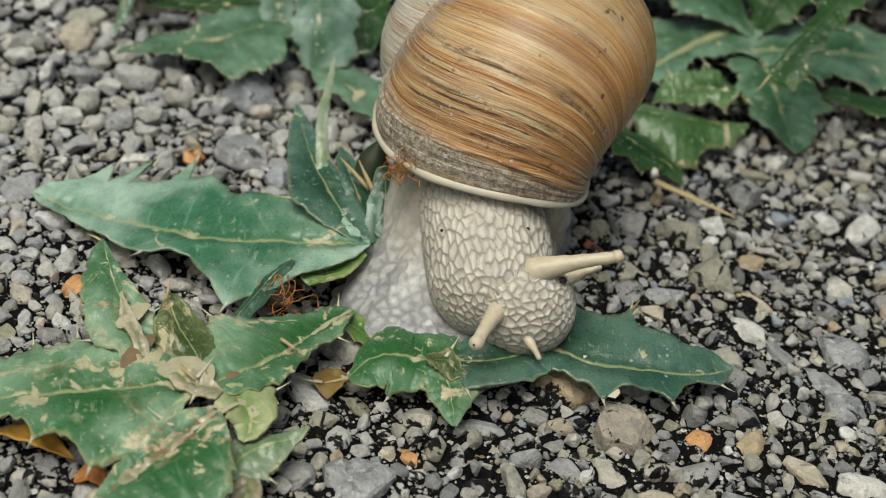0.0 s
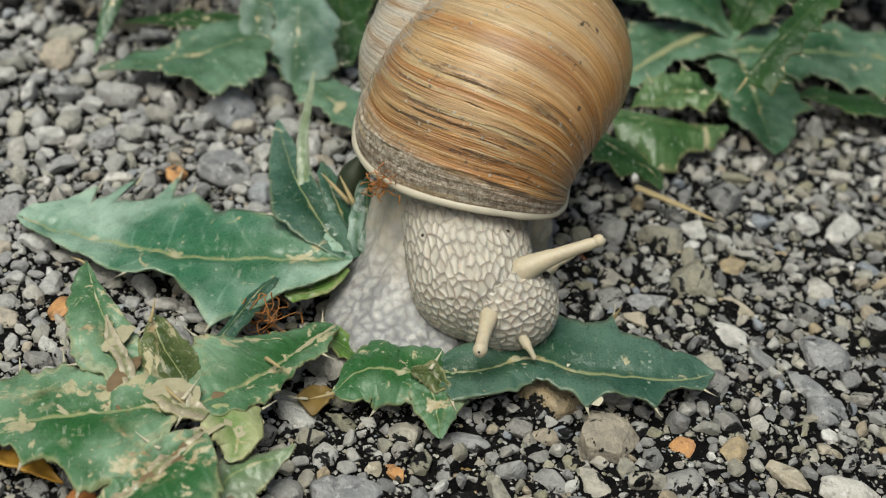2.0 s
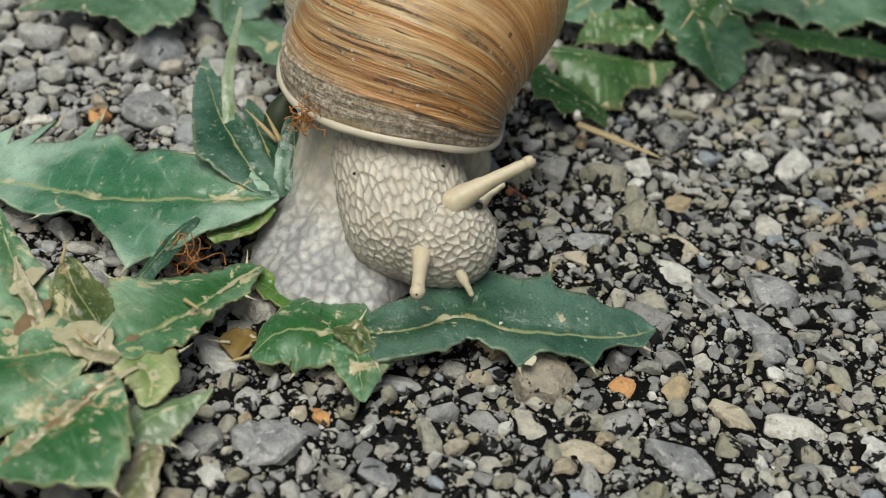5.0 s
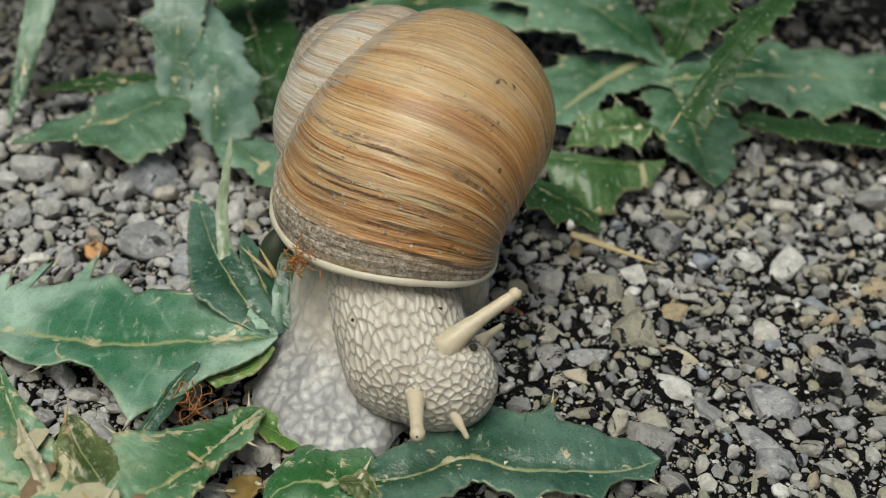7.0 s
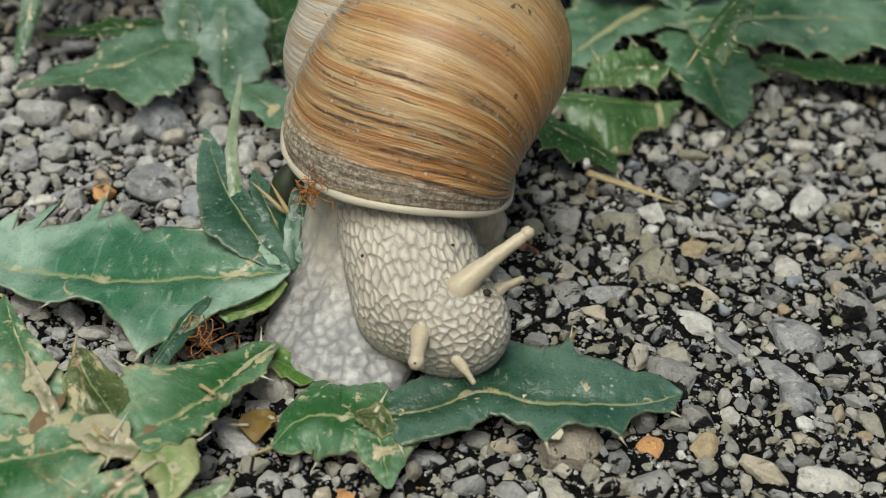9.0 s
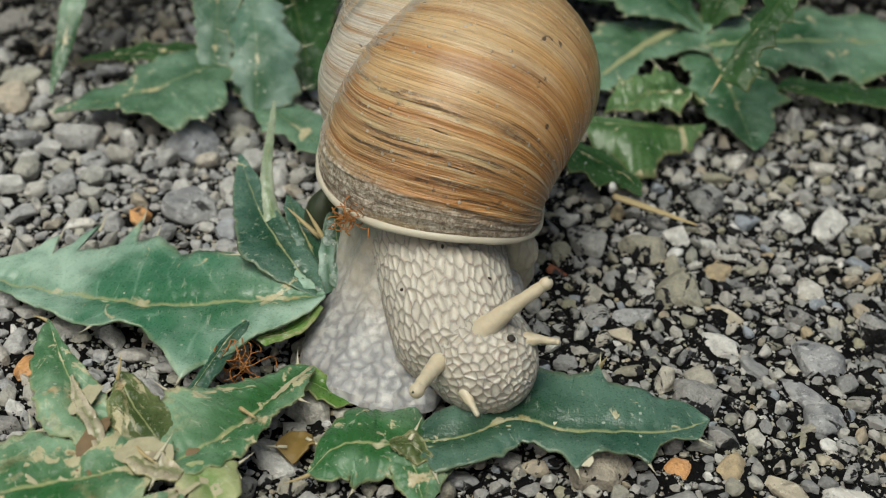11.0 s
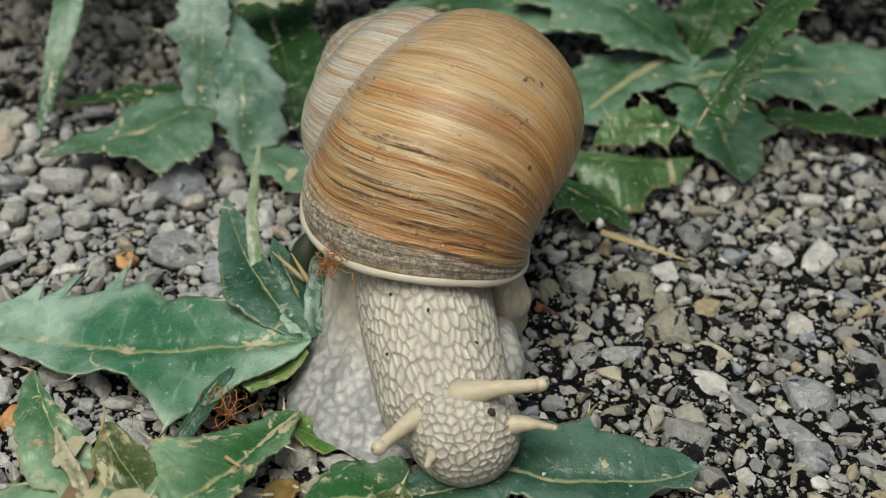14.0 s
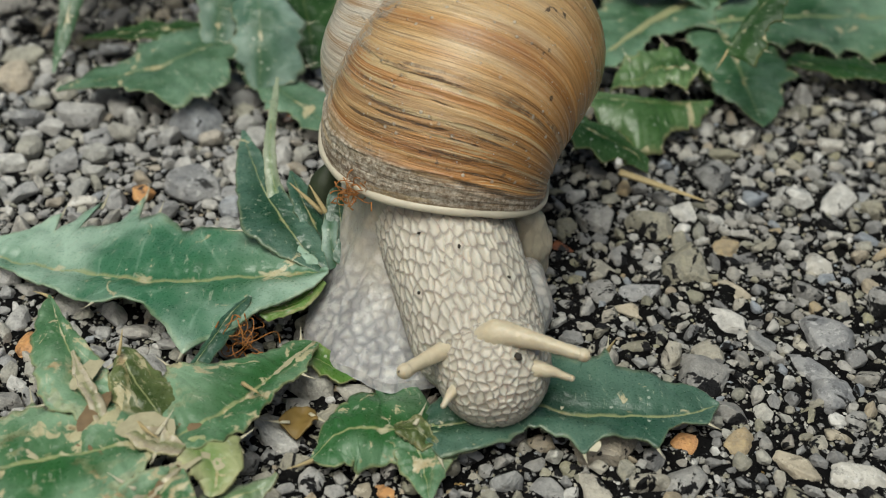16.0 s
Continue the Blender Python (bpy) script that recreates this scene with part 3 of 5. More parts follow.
def build_stones(ground):
    placed, cells = [], {}

    def free(x, y, r, slack):
        gx, gy = int(x // 6), int(y // 6)
        for i in range(gx - 1, gx + 2):
            for j in range(gy - 1, gy + 2):
                for px, py, pr in cells.get((i, j), ()):
                    if (px - x) ** 2 + (py - y) ** 2 < (slack * (pr + r)) ** 2:
                        return False
        return True

    def keep(x, y, r):
        cells.setdefault((int(x // 6), int(y // 6)), []).append((x, y, r))

    meshes = []
    for v, f in CHIPS:
        me = bpy.data.meshes.new("stone")
        me.from_pydata([tuple(map(float, q)) for q in v], [], f)
        me.materials.append(STONE)
        meshes.append(me)
    for k, (x, y, a, b, turn, tint) in enumerate(MARKED):
        v, f = CHIPS[(5 * k) % 36]
        ob = link_mesh("stone", v, f, TINTS[tint], ground, smooth=False)
        h = 0.62 * min(a, b)
        ob.matrix_basis = pose(x * MM, y * MM, 0.1 * MM, rng.uniform(-8, 8), rng.uniform(-8, 8), turn) @ Matrix.Diagonal((a * MM, b * MM, 1.5 * h * MM, 1))
        for q in np.linspace(-1, 1, 3) * max(a - b, 0):
            keep(x + q * math.cos(radians(turn)), y + q * math.sin(radians(turn)), b)
    for lo, hi, tries, slack in ((3.2, 4.8, 260, 0.98), (1.9, 3.0, 2600, 0.86), (1.1, 1.9, 26000, 0.80), (0.6, 1.1, 30000, 0.78)):
        for _ in range(tries):
            y = rng.uniform(-100, 165)
            x = rng.uniform(-75 - 0.35 * (y + 100), 78 + 0.15 * (y + 100))
            r = rng.uniform(lo, hi)
            far = 40 if x < -40 else 66
            if y > far and rng.uniform() < (y - far) / 70:
                continue
            if free(x, y, r, slack):
                keep(x, y, r)
                placed.append((x, y, r))
    near = sorted(range(len(placed)), key=lambda i: (placed[i][0] - 22) ** 2 * 0.5 + (placed[i][1] + 38) ** 2 - 60 * placed[i][2])
    single = set(near[:250])
    verts, faces = [], []
    loose_verts, loose_faces = [], []
    shaded_verts, shaded_faces = [], []
    for i, (x, y, r) in enumerate(placed):
        q = rng.uniform(0.55, 1.0)
        up = rng.uniform(-0.05, 0.32) * r if r > 1.9 else 1000 * ground_level(x * MM, y * MM) + rng.uniform(0.0, 0.2) * r
        m = pose(x * MM, y * MM, up * MM, rng.normal() * 16, rng.normal() * 16, rng.uniform(0, 360))
        m = m @ Matrix.Diagonal((r * 1.22 * MM, r * q * 1.1 * MM, r * rng.uniform(0.7, 1.3) * MM, 1))
        if i in single:
            ob = new("stone", meshes[rng.integers(36)])
            ob.parent = ground
            ob.matrix_basis = m
        else:
            v, f = CHIPS[rng.integers(36)] if r > 1.2 else CHIPS_SMALL[rng.integers(24)]
            vs, fs = (loose_verts, loose_faces) if x < -22 + rng.normal() * 6 and y > -58 + rng.normal() * 8 else (verts, faces)
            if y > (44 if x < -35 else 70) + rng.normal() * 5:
                vs, fs = shaded_verts, shaded_faces
            o = len(vs)
            mm = np.array(m)
            vs.extend(v @ mm[:3, :3].T + mm[:3, 3])
            fs.extend(tuple(o + c for c in t) for t in f)
    shaded = link_mesh("stained_gravel", shaded_verts, shaded_faces, GRAVEL_DARK, ground, smooth=False)
    tagged(shaded, "dark gravel among the weeds, soil and shade in its colour", kind="stuff")
    clean = link_mesh("gravel", loose_verts, loose_faces, GRAVEL, ground, smooth=False)
    tagged(clean, "clean pale grey rounded gravel lying loose", kind="stuff")
    rest = link_mesh("chippings", verts, faces, GRIT, ground, smooth=False)
    tagged(rest, "grey, white and beige stone chippings bedded in tar", kind="stuff")
    # crushed grains in the joints
    verts, faces = [], []
    tet = np.array([(1, 0, 0.1), (0.3, 0.9, 0), (-0.8, 0.5, 0.1), (-0.6, -0.7, 0), (0.4, -0.9, 0.1), (0.1, 0.1, 0.75), (-0.2, 0.2, -0.4)])
    tf = [(0, 1, 5), (1, 2, 5), (2, 3, 5), (3, 4, 5), (4, 0, 5), (1, 0, 6), (2, 1, 6), (3, 2, 6), (4, 3, 6), (0, 4, 6)]
    for _ in range(52000):
        y = rng.uniform(-95, 110)
        x = rng.uniform(-60 - 0.35 * (y + 100), 72 + 0.15 * (y + 100))
        r = rng.uniform(0.18, 0.7)
        if not free(x, y, r, 0.72):
            continue
        c, s = math.cos(x * 7), math.sin(x * 7)
        q = tet * (r, r * rng.uniform(0.6, 1), r * 0.9)
        q = np.stack([q[:, 0] * c - q[:, 1] * s, q[:, 0] * s + q[:, 1] * c, q[:, 2]], 1) + (x, y, 1000 * ground_level(x * MM, y * MM) - 0.05)
        o = len(verts)
        verts.extend(q * MM)
        faces.extend(tuple(o + k for k in t) for t in tf)
    grit = link_mesh("grit", verts, faces, GRIT, ground, smooth=False)
    tagged(grit, "fine crushed grit between the chippings", kind="stuff")


# ---- the snail ----
SHELL_AXES = Matrix(((-0.5547, -0.3416, -0.7587), (-0.8320, 0.2351, 0.5025), (-0.0067, -0.9100, 0.4146)))
SHELL_AT = Vector((-0.19, 1.27, 26.44)) * MM
TUBE, GROWTH, OFFSET, TALL, DROP, SHEAR, LEAN = 17.043, 1.5468, 0.6792, 1.0978, 2.6556, 0.3891, -0.1292


def shell_point(th, ph, grow=1.0):
    """A point of the coiled tube: th along the growth (0 at the lip), ph round the section."""
    s = GROWTH ** (th / (2 * math.pi)) * TUBE * MM
    u, v = math.cos(ph) * grow, TALL * math.sin(ph) * grow
    first = TUBE * MM / GROWTH
    h = s if s > first else first - (first - s) * 0.68
    c, k = math.cos(LEAN), math.sin(LEAN)
    r, z = s * (OFFSET + u * c - v * k), -DROP * h + s * (u * k + v * c)
    a = th + SHEAR * math.sin(ph)
    p = Vector((r * math.cos(a), r * math.sin(a), z + DROP * TUBE * MM))
    return SHELL_AXES @ p + SHELL_AT


def build_shell(snail):
    turns, sec = 4.0, 96
    th = np.r_[np.linspace(-2 * math.pi * turns, -2 * math.pi, 400)[:-1], np.linspace(-2 * math.pi, -1.9, 160)[:-1], np.linspace(-1.9, 0, 260)]
    n = len(th)
    r = np.random.default_rng(8)
    # raised growth ridges, closer together on the youngest part of the shell
    ridges = [(-0.08, 0.010), (-0.14, 0.012), (-0.22, 0.016), (-0.33, 0.010), (-0.42, 0.008), (-0.62, 0.014), (-0.83, 0.006), (-1.02, 0.010), (-1.18, 0.013), (-1.5, 0.004)] + [(x, 0.007) for x in r.uniform(-0.85, -0.05, 16)] + [(x, 0.003) for x in r.uniform(-1.5, -0.85, 6)] + [(x, 0.005) for x in r.uniform(-14, -5.5, 60)]
    near = [[c for c in ridges if abs(c[0] - t) < 0.25] for t in th]
    verts, uv = [], []
    for i, t in enumerate(th):
        for j in range(sec):
            ph = 2 * math.pi * j / sec
            g = 1 + 0.004 * noise.noise((t * 14, 2.0 * math.sin(ph), 2.0 * math.cos(ph))) + 0.006 * noise.noise((t * 4, 1.5 * math.sin(ph), math.cos(ph)))
            q = t + 0.10 * noise.noise((1.3 * math.sin(ph), 1.3 * math.cos(ph), 5.0)) + 0.012 * noise.noise((5 * math.sin(ph), 5 * math.cos(ph), t))
            for c, a in near[i]:
                d = (q - c) / 0.022
                if abs(d) < 3:
                    g += a * (math.exp(-d * d) if d < 0 else math.exp(-8 * d * d) - 0.35 * d * math.exp(-d * d)) * (0.6 + 0.6 * noise.noise((2.5 * math.sin(ph), 2.5 * math.cos(ph), c * 9)))
            verts.append(shell_point(t, ph, g))
            uv.append((t, math.sin(ph)))
    shell = link_mesh("shell", verts, grid_faces(n, sec, True), SHELL, snail, "brown-banded globular shell with fine growth lines", uv=uv)
    # grains of sand stuck to the shell
    sand, sf = [], []
    for _ in range(800):
        t, ph = -min(6.0, r.exponential(1.9)), r.uniform(0, 2 * math.pi)
        w = r.uniform(0.05, 0.15) * MM * (1.5 if r.uniform() < 0.06 else 1.0)
        c = shell_point(t, ph, 1.004)
        o = len(sand)
        sand += [c + Vector(d) * w * r.uniform(0.7, 1.2) for d in ((1, 0, 0), (-1, 0, 0), (0, 1, 0), (0, -1, 0), (0, 0, 1), (0, 0, -1))]
        sf += [(o + a, o + b, o + d) for a in (0, 1) for b, d in ((2, 4), (4, 3), (3, 5), (5, 2))]
    tagged(link_mesh("sand", sand, sf, WHITE, shell), "pale sand grains stuck to the shell", kind="stuff")
    # thickened pale rim round the opening
    rim, rf, k = [], [], 10
    for j in range(sec):
        ph = 2 * math.pi * j / sec
        a, b = shell_point(0.0, ph, 0.985), shell_point(-0.06, ph, 0.985)
        out = (shell_point(0.0, ph, 1.05) - shell_point(0.0, ph, 0.95)).normalized()
        along = (a - b).normalized()
        w = 0.72 * MM * (1 + 0.40 * noise.noise((math.cos(ph) * 4, math.sin(ph) * 4, 0)))
        for i in range(k):
            q = 2 * math.pi * i / k
            rim.append(a + out * (w * math.cos(q) + 0.05 * MM) + along * (1.0 * w * math.sin(q)))
    for j in range(sec):
        for i in range(k):
            rf.append((j * k + i, j * k + (i + 1) % k, ((j + 1) % sec) * k + (i + 1) % k, ((j + 1) % sec) * k + i))
    link_mesh("lip", rim, rf, LIP, shell, "thick cream-white shell lip")
    return shell


def wart_field(base, scale, seed, furrow):
    """Height 0 to 1 of the warty skin: cells round points scattered evenly over the form, parted by narrow furrows."""
    r = np.random.default_rng(seed)
    flat = base.reshape(-1, 3) * np.array(scale)
    flat = np.array([Vector(p) + 0.42 * noise.noise_vector(Vector(p) * 0.5 + Vector((seed, 0, 0))) + 0.22 * noise.noise_vector(Vector(p) * 1.5 + Vector((0, seed, 0))) for p in flat])
    cells, points = {}, []
    for i in r.permutation(len(flat)):
        p = flat[i]
        g = tuple(np.floor(p).astype(int))
        if all((p[0] - q[0]) ** 2 + (p[1] - q[1]) ** 2 + (p[2] - q[2]) ** 2 > 1.0
               for dx in (-1, 0, 1) for dy in (-1, 0, 1) for dz in (-1, 0, 1) for q in cells.get((g[0] + dx, g[1] + dy, g[2] + dz), ())):
            cells.setdefault(g, []).append(p)
            points.append(p)
    tree = kdtree.KDTree(len(points))
    for i, p in enumerate(points):
        tree.insert(p, i)
    tree.balance()
    lift = r.uniform(0.72, 1.0, len(points))
    out = np.empty(len(flat))
    for i, p in enumerate(flat):
        (a, ia, da), (b, _, db) = tree.find_n(p, 2)
        e = (db * db - da * da) / (2 * (a - b).length)
        shut = min(1.0, 0.92 + 0.3 * noise.noise(Vector(p) * 0.8))
        out[i] = (1 - shut * math.exp(-((e / furrow) ** 1.3))) * lift[ia] * (1.08 - 0.62 * da * da)
    return out.reshape(base.shape[:2])


def skin_grid(name, rows, cols, at, material, parent, scale, high, wrap=True, label="", seed=0, furrow=0.15):
    """A smooth form at(i/rows, j/cols) in mm, with the warts raised on it."""
    base = np.array([[at(i / (rows - 1), j / (cols if wrap else cols - 1)) for j in range(cols)] for i in range(rows)])
    du = np.gradient(base, axis=0)
    if wrap:
        dv = np.roll(base, -1, 1) - np.roll(base, 1, 1)
    else:
        dv = np.gradient(base, axis=1)
    nrm = np.cross(dv, du)
    nrm /= np.linalg.norm(nrm, axis=2)[:, :, None] + 1e-12
    h = wart_field(base, scale, seed, furrow)
    verts = (base + nrm * (h * high)[:, :, None]).reshape(-1, 3) * MM
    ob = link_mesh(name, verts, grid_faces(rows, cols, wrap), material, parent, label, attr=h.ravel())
    return ob


# rim of the foot on its support, seen from above, and the ring where it enters the shell (mm)
FOOT_RIM = [(-24.5, -10, 3.4), (-24.5, -22, 3.4), (-22.0, -32, 3.6), (-17.5, -37.5, 3.8), (-11, -40.5, 3.8), (-5, -41, 3.8), (0, -37.5, 3.8), (3, -30, 3.5), (5.5, -22, 3), (7.5, -13, 1.6), (9.0, -4, 1.2), (9, 8, 1), (2, 22, 1), (-8, 24, 1), (-18, 12, 1.5), (-23, 0, 2.5)]


def build_foot(snail):
    rim = spline(FOOT_RIM + FOOT_RIM[:1], 481)[:-1]
    top = []
    for p in rim:
        a = math.atan2(p[1] + 8, p[0] + 6)
        top.append((-6.5 + 14.5 * math.cos(a), -8 + 13.5 * math.sin(a), 27 - 3.0 * math.cos(a)))
    top = np.array(top)

    def at(u, v):
        k = int(round(v * 480)) % 480
        r, t = rim[k], top[k]
        e = u ** 2.6
        g = u
        p = t * (1 - e) + r * e
        z = t[2] * (1 - g) + r[2] * g
        # the thin margin curls over its support
        z = r[2] + (t[2] - r[2]) * (1 - g) ** 1.25
        if u > 0.94:
            f = (u - 0.94) / 0.06
            z = z - 0.9 * f
        return np.array((p[0] + 0.35 * math.sin(v * 90) * u, p[1] + 0.35 * math.cos(v * 77) * u, z + 1.0 * (1 if u < 0.99 else 0)))

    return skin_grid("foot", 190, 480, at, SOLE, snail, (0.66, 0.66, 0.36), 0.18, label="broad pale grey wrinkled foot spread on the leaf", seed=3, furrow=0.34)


def build_neck(snail):
    def at(u, v):
        a = 2 * math.pi * v
        r = (10.4 - 1.0 * u) * math.sqrt(max(0.0, 1 - max(0.0, (u - 0.70) / 0.30) ** 2)) + 0.02
        return np.array((1.04 * r * math.cos(a), 8 - 31 * u, r * math.sin(a)))

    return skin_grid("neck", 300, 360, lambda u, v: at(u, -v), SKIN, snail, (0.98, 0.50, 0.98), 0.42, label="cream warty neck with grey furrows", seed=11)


def build_fold(snail):
    """The foot's other front edge, which comes out as the head stretches forward."""
    def at(u, v):
        a, b = math.pi * u, 2 * math.pi * v
        return np.array((4.0 * math.sin(a) * math.cos(b) * (1 + 0.07 * math.sin(9 * math.cos(a))), 4.6 * math.sin(a) * math.sin(b) - 2.5 * math.cos(a), 9.5 * math.cos(a)))

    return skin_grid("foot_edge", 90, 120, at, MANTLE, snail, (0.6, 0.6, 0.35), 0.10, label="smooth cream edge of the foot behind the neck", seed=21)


def build_flank(snail):
    """The far flank of the foot, which swells out beside the neck as the head stretches forward."""
    def at(u, v):
        a, b = math.pi * u, 2 * math.pi * v
        return np.array((3.7 * math.sin(a) ** 0.7 * math.cos(b) * (1 + 0.10 * math.sin(5 * math.cos(a))), -7.4 * math.cos(a), 5.6 * math.sin(a) * math.sin(b) - 0.8 * math.cos(a)))

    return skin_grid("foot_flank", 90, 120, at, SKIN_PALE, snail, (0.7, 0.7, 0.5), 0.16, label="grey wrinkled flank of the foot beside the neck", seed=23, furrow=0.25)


def build_head(snail):
    def at(u, v):
        a, b = math.pi * u, 2 * math.pi * v
        x, y, z = math.sin(a) * math.cos(b), -math.cos(a), math.sin(a) * math.sin(b)
        # blunt snout that droops in front
        k = 0.5 - 0.5 * y
        return np.array((8.9 * x * (1 - 0.06 * k), 9.6 * y, 8.8 * z * (1 - 0.06 * k) - 0.8 * k * k))

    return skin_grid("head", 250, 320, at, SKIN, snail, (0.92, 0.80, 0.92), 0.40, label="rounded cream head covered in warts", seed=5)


def build_tentacle(head, name, length, r0, r1, bulb, eye):
    """A stalk along its own -y axis, root at the origin."""
    pts = [(0, 4.6, -2.6), (0, 1.6, -0.5), (0, -length * 0.15, 0.0), (0, -length * 0.5, 0.12), (0, -length, 0)]
    v, f = tube([tuple(c * MM for c in p) for p in pts], [r0 * 0.8 * MM, r0 * 1.25 * MM, r0 * 0.92 * MM, (0.3 * r0 + 0.7 * r1) * MM, r1 * MM], 40, 16)
    v = [q + 0.12 * MM * np.array(noise.noise_vector(Vector(q) * 900)) for q in v]
    ob = link_mesh(name, v, f, HORN, head)
    n, c = 12, 16
    bulb *= 0.92
    tip = [(bulb * math.sin(math.pi * i / (n - 1)) * math.cos(2 * math.pi * j / c) * MM, (-length - bulb * 0.2 - bulb * math.cos(math.pi * i / (n - 1)) * 1.1) * MM,
            bulb * math.sin(math.pi * i / (n - 1)) * math.sin(2 * math.pi * j / c) * MM) for i in range(n) for j in range(c)]
    link_mesh("tip", tip, grid_faces(n, c, True), HORN, ob)
    if eye:
        e = [(0.28 * math.sin(math.pi * i / 7) * math.cos(2 * math.pi * j / 8) * MM, (-length - bulb * 1.05 + 0.28 * math.cos(math.pi * i / 7)) * MM,
              (0.35 + 0.28 * math.sin(math.pi * i / 7) * math.sin(2 * math.pi * j / 8)) * MM) for i in range(8) for j in range(8)]
        link_mesh("eye", e, grid_faces(8, 8, True), EYE, ob, "dark eye spot")
    return ob


def build_snail():
    snail = tagged(empty("snail"), "large brown-shelled snail feeding on a thistle leaf", "snail")
    build_shell(snail)
    build_foot(snail)
    neck = build_neck(snail)
    head = build_head(snail)
    parts = {"neck": neck, "head": head, "fold": build_fold(snail), "flank": build_flank(snail)}
    parts["eye_stalk_a"] = build_tentacle(head, "eye_stalk", 10.8, 1.7, 0.85, 1.1, True)
    parts["eye_stalk_b"] = build_tentacle(head, "eye_stalk", 8.5, 1.5, 0.95, 1.25, True)
    parts["feeler_a"] = build_tentacle(head, "feeler", 4.2, 1.15, 0.5, 0.55, False)
    parts["feeler_b"] = build_tentacle(head, "feeler", 2.8, 0.85, 0.42, 0.46, False)
    # a dark crumb stuck on the brow
    v, f = SHAPES[3]
    ob = link_mesh("crumb", v * 0.75 * MM, f, BLACK, head)
    ob.matrix_basis = pose(3.7 * MM, -6.3 * MM, 5.0 * MM, 50, 20, 0)
    # dark specks on the neck
    for k, (x, y, z, r) in enumerate(((-1.8, -4.0, 10.3, 0.42), (-6.5, 0.5, 8.2, 0.32), (-8.3, -8, 5.6, 0.3), (4.5, -9.5, 8.8, 0.35))):
        v, f = SHAPES[k + 5]
        ob = link_mesh("crumb", v * r * MM, f, BLACK, neck)
        ob.location = (x * MM, y * MM, z * MM)
    return snail, parts


# ---- a running insect ----
def build_insect():
    bug = tagged(empty("bug"), "small reddish-brown and black running bug with long legs", "insect")

    def blob(name, cx, rx, ry, rz, cz, paint, n=12, c=14):
        v = [((cx + rx * math.cos(math.pi * i / (n - 1))) * MM, ry * math.sin(math.pi * i / (n - 1)) * math.cos(2 * math.pi * j / c) * MM,
              (cz + rz * math.sin(math.pi * i / (n - 1)) * math.sin(2 * math.pi * j / c)) * MM) for i in range(n) for j in range(c)]
        return link_mesh(name, v, grid_faces(n, c, True), paint, bug)

    blob("abdomen", -1.5, 2.4, 1.15, 0.7, 1.2, INSECT)
    blob("wing_case", -1.0, 2.0, 0.98, 0.62, 1.5, INSECT_RED)
    blob("thorax", 1.5, 1.0, 0.85, 0.6, 1.3, INSECT_RED)
    blob("head", 2.7, 0.6, 0.5, 0.42, 1.2, INSECT)
    for x in (-0.6, 0.7, 1.7):
        for s in (-1, 1):
            lean = (x - 0.6) * 1.1
            p = [(x, 0.5 * s, 1.1), (x + lean * 0.5, 1.6 * s, 1.9), (x + lean, 2.6 * s, 0.9), (x + lean * 1.5, 3.4 * s, 0.05)]
            v, f = tube([tuple(k * MM for k in q) for q in p], [0.16 * MM, 0.13 * MM, 0.09 * MM, 0.05 * MM], 12, 6)
            link_mesh("leg", v, f, INSECT, bug)
    for s in (-1, 1):
        p = [(3.1, 0.25 * s, 1.4), (4.3, 0.9 * s, 2.0), (5.6, 1.5 * s, 1.6)]
        v, f = tube([tuple(k * MM for k in q) for q in p], [0.09 * MM, 0.07 * MM, 0.05 * MM], 10, 6)
        link_mesh("antenna", v, f, INSECT, bug)
    return bug


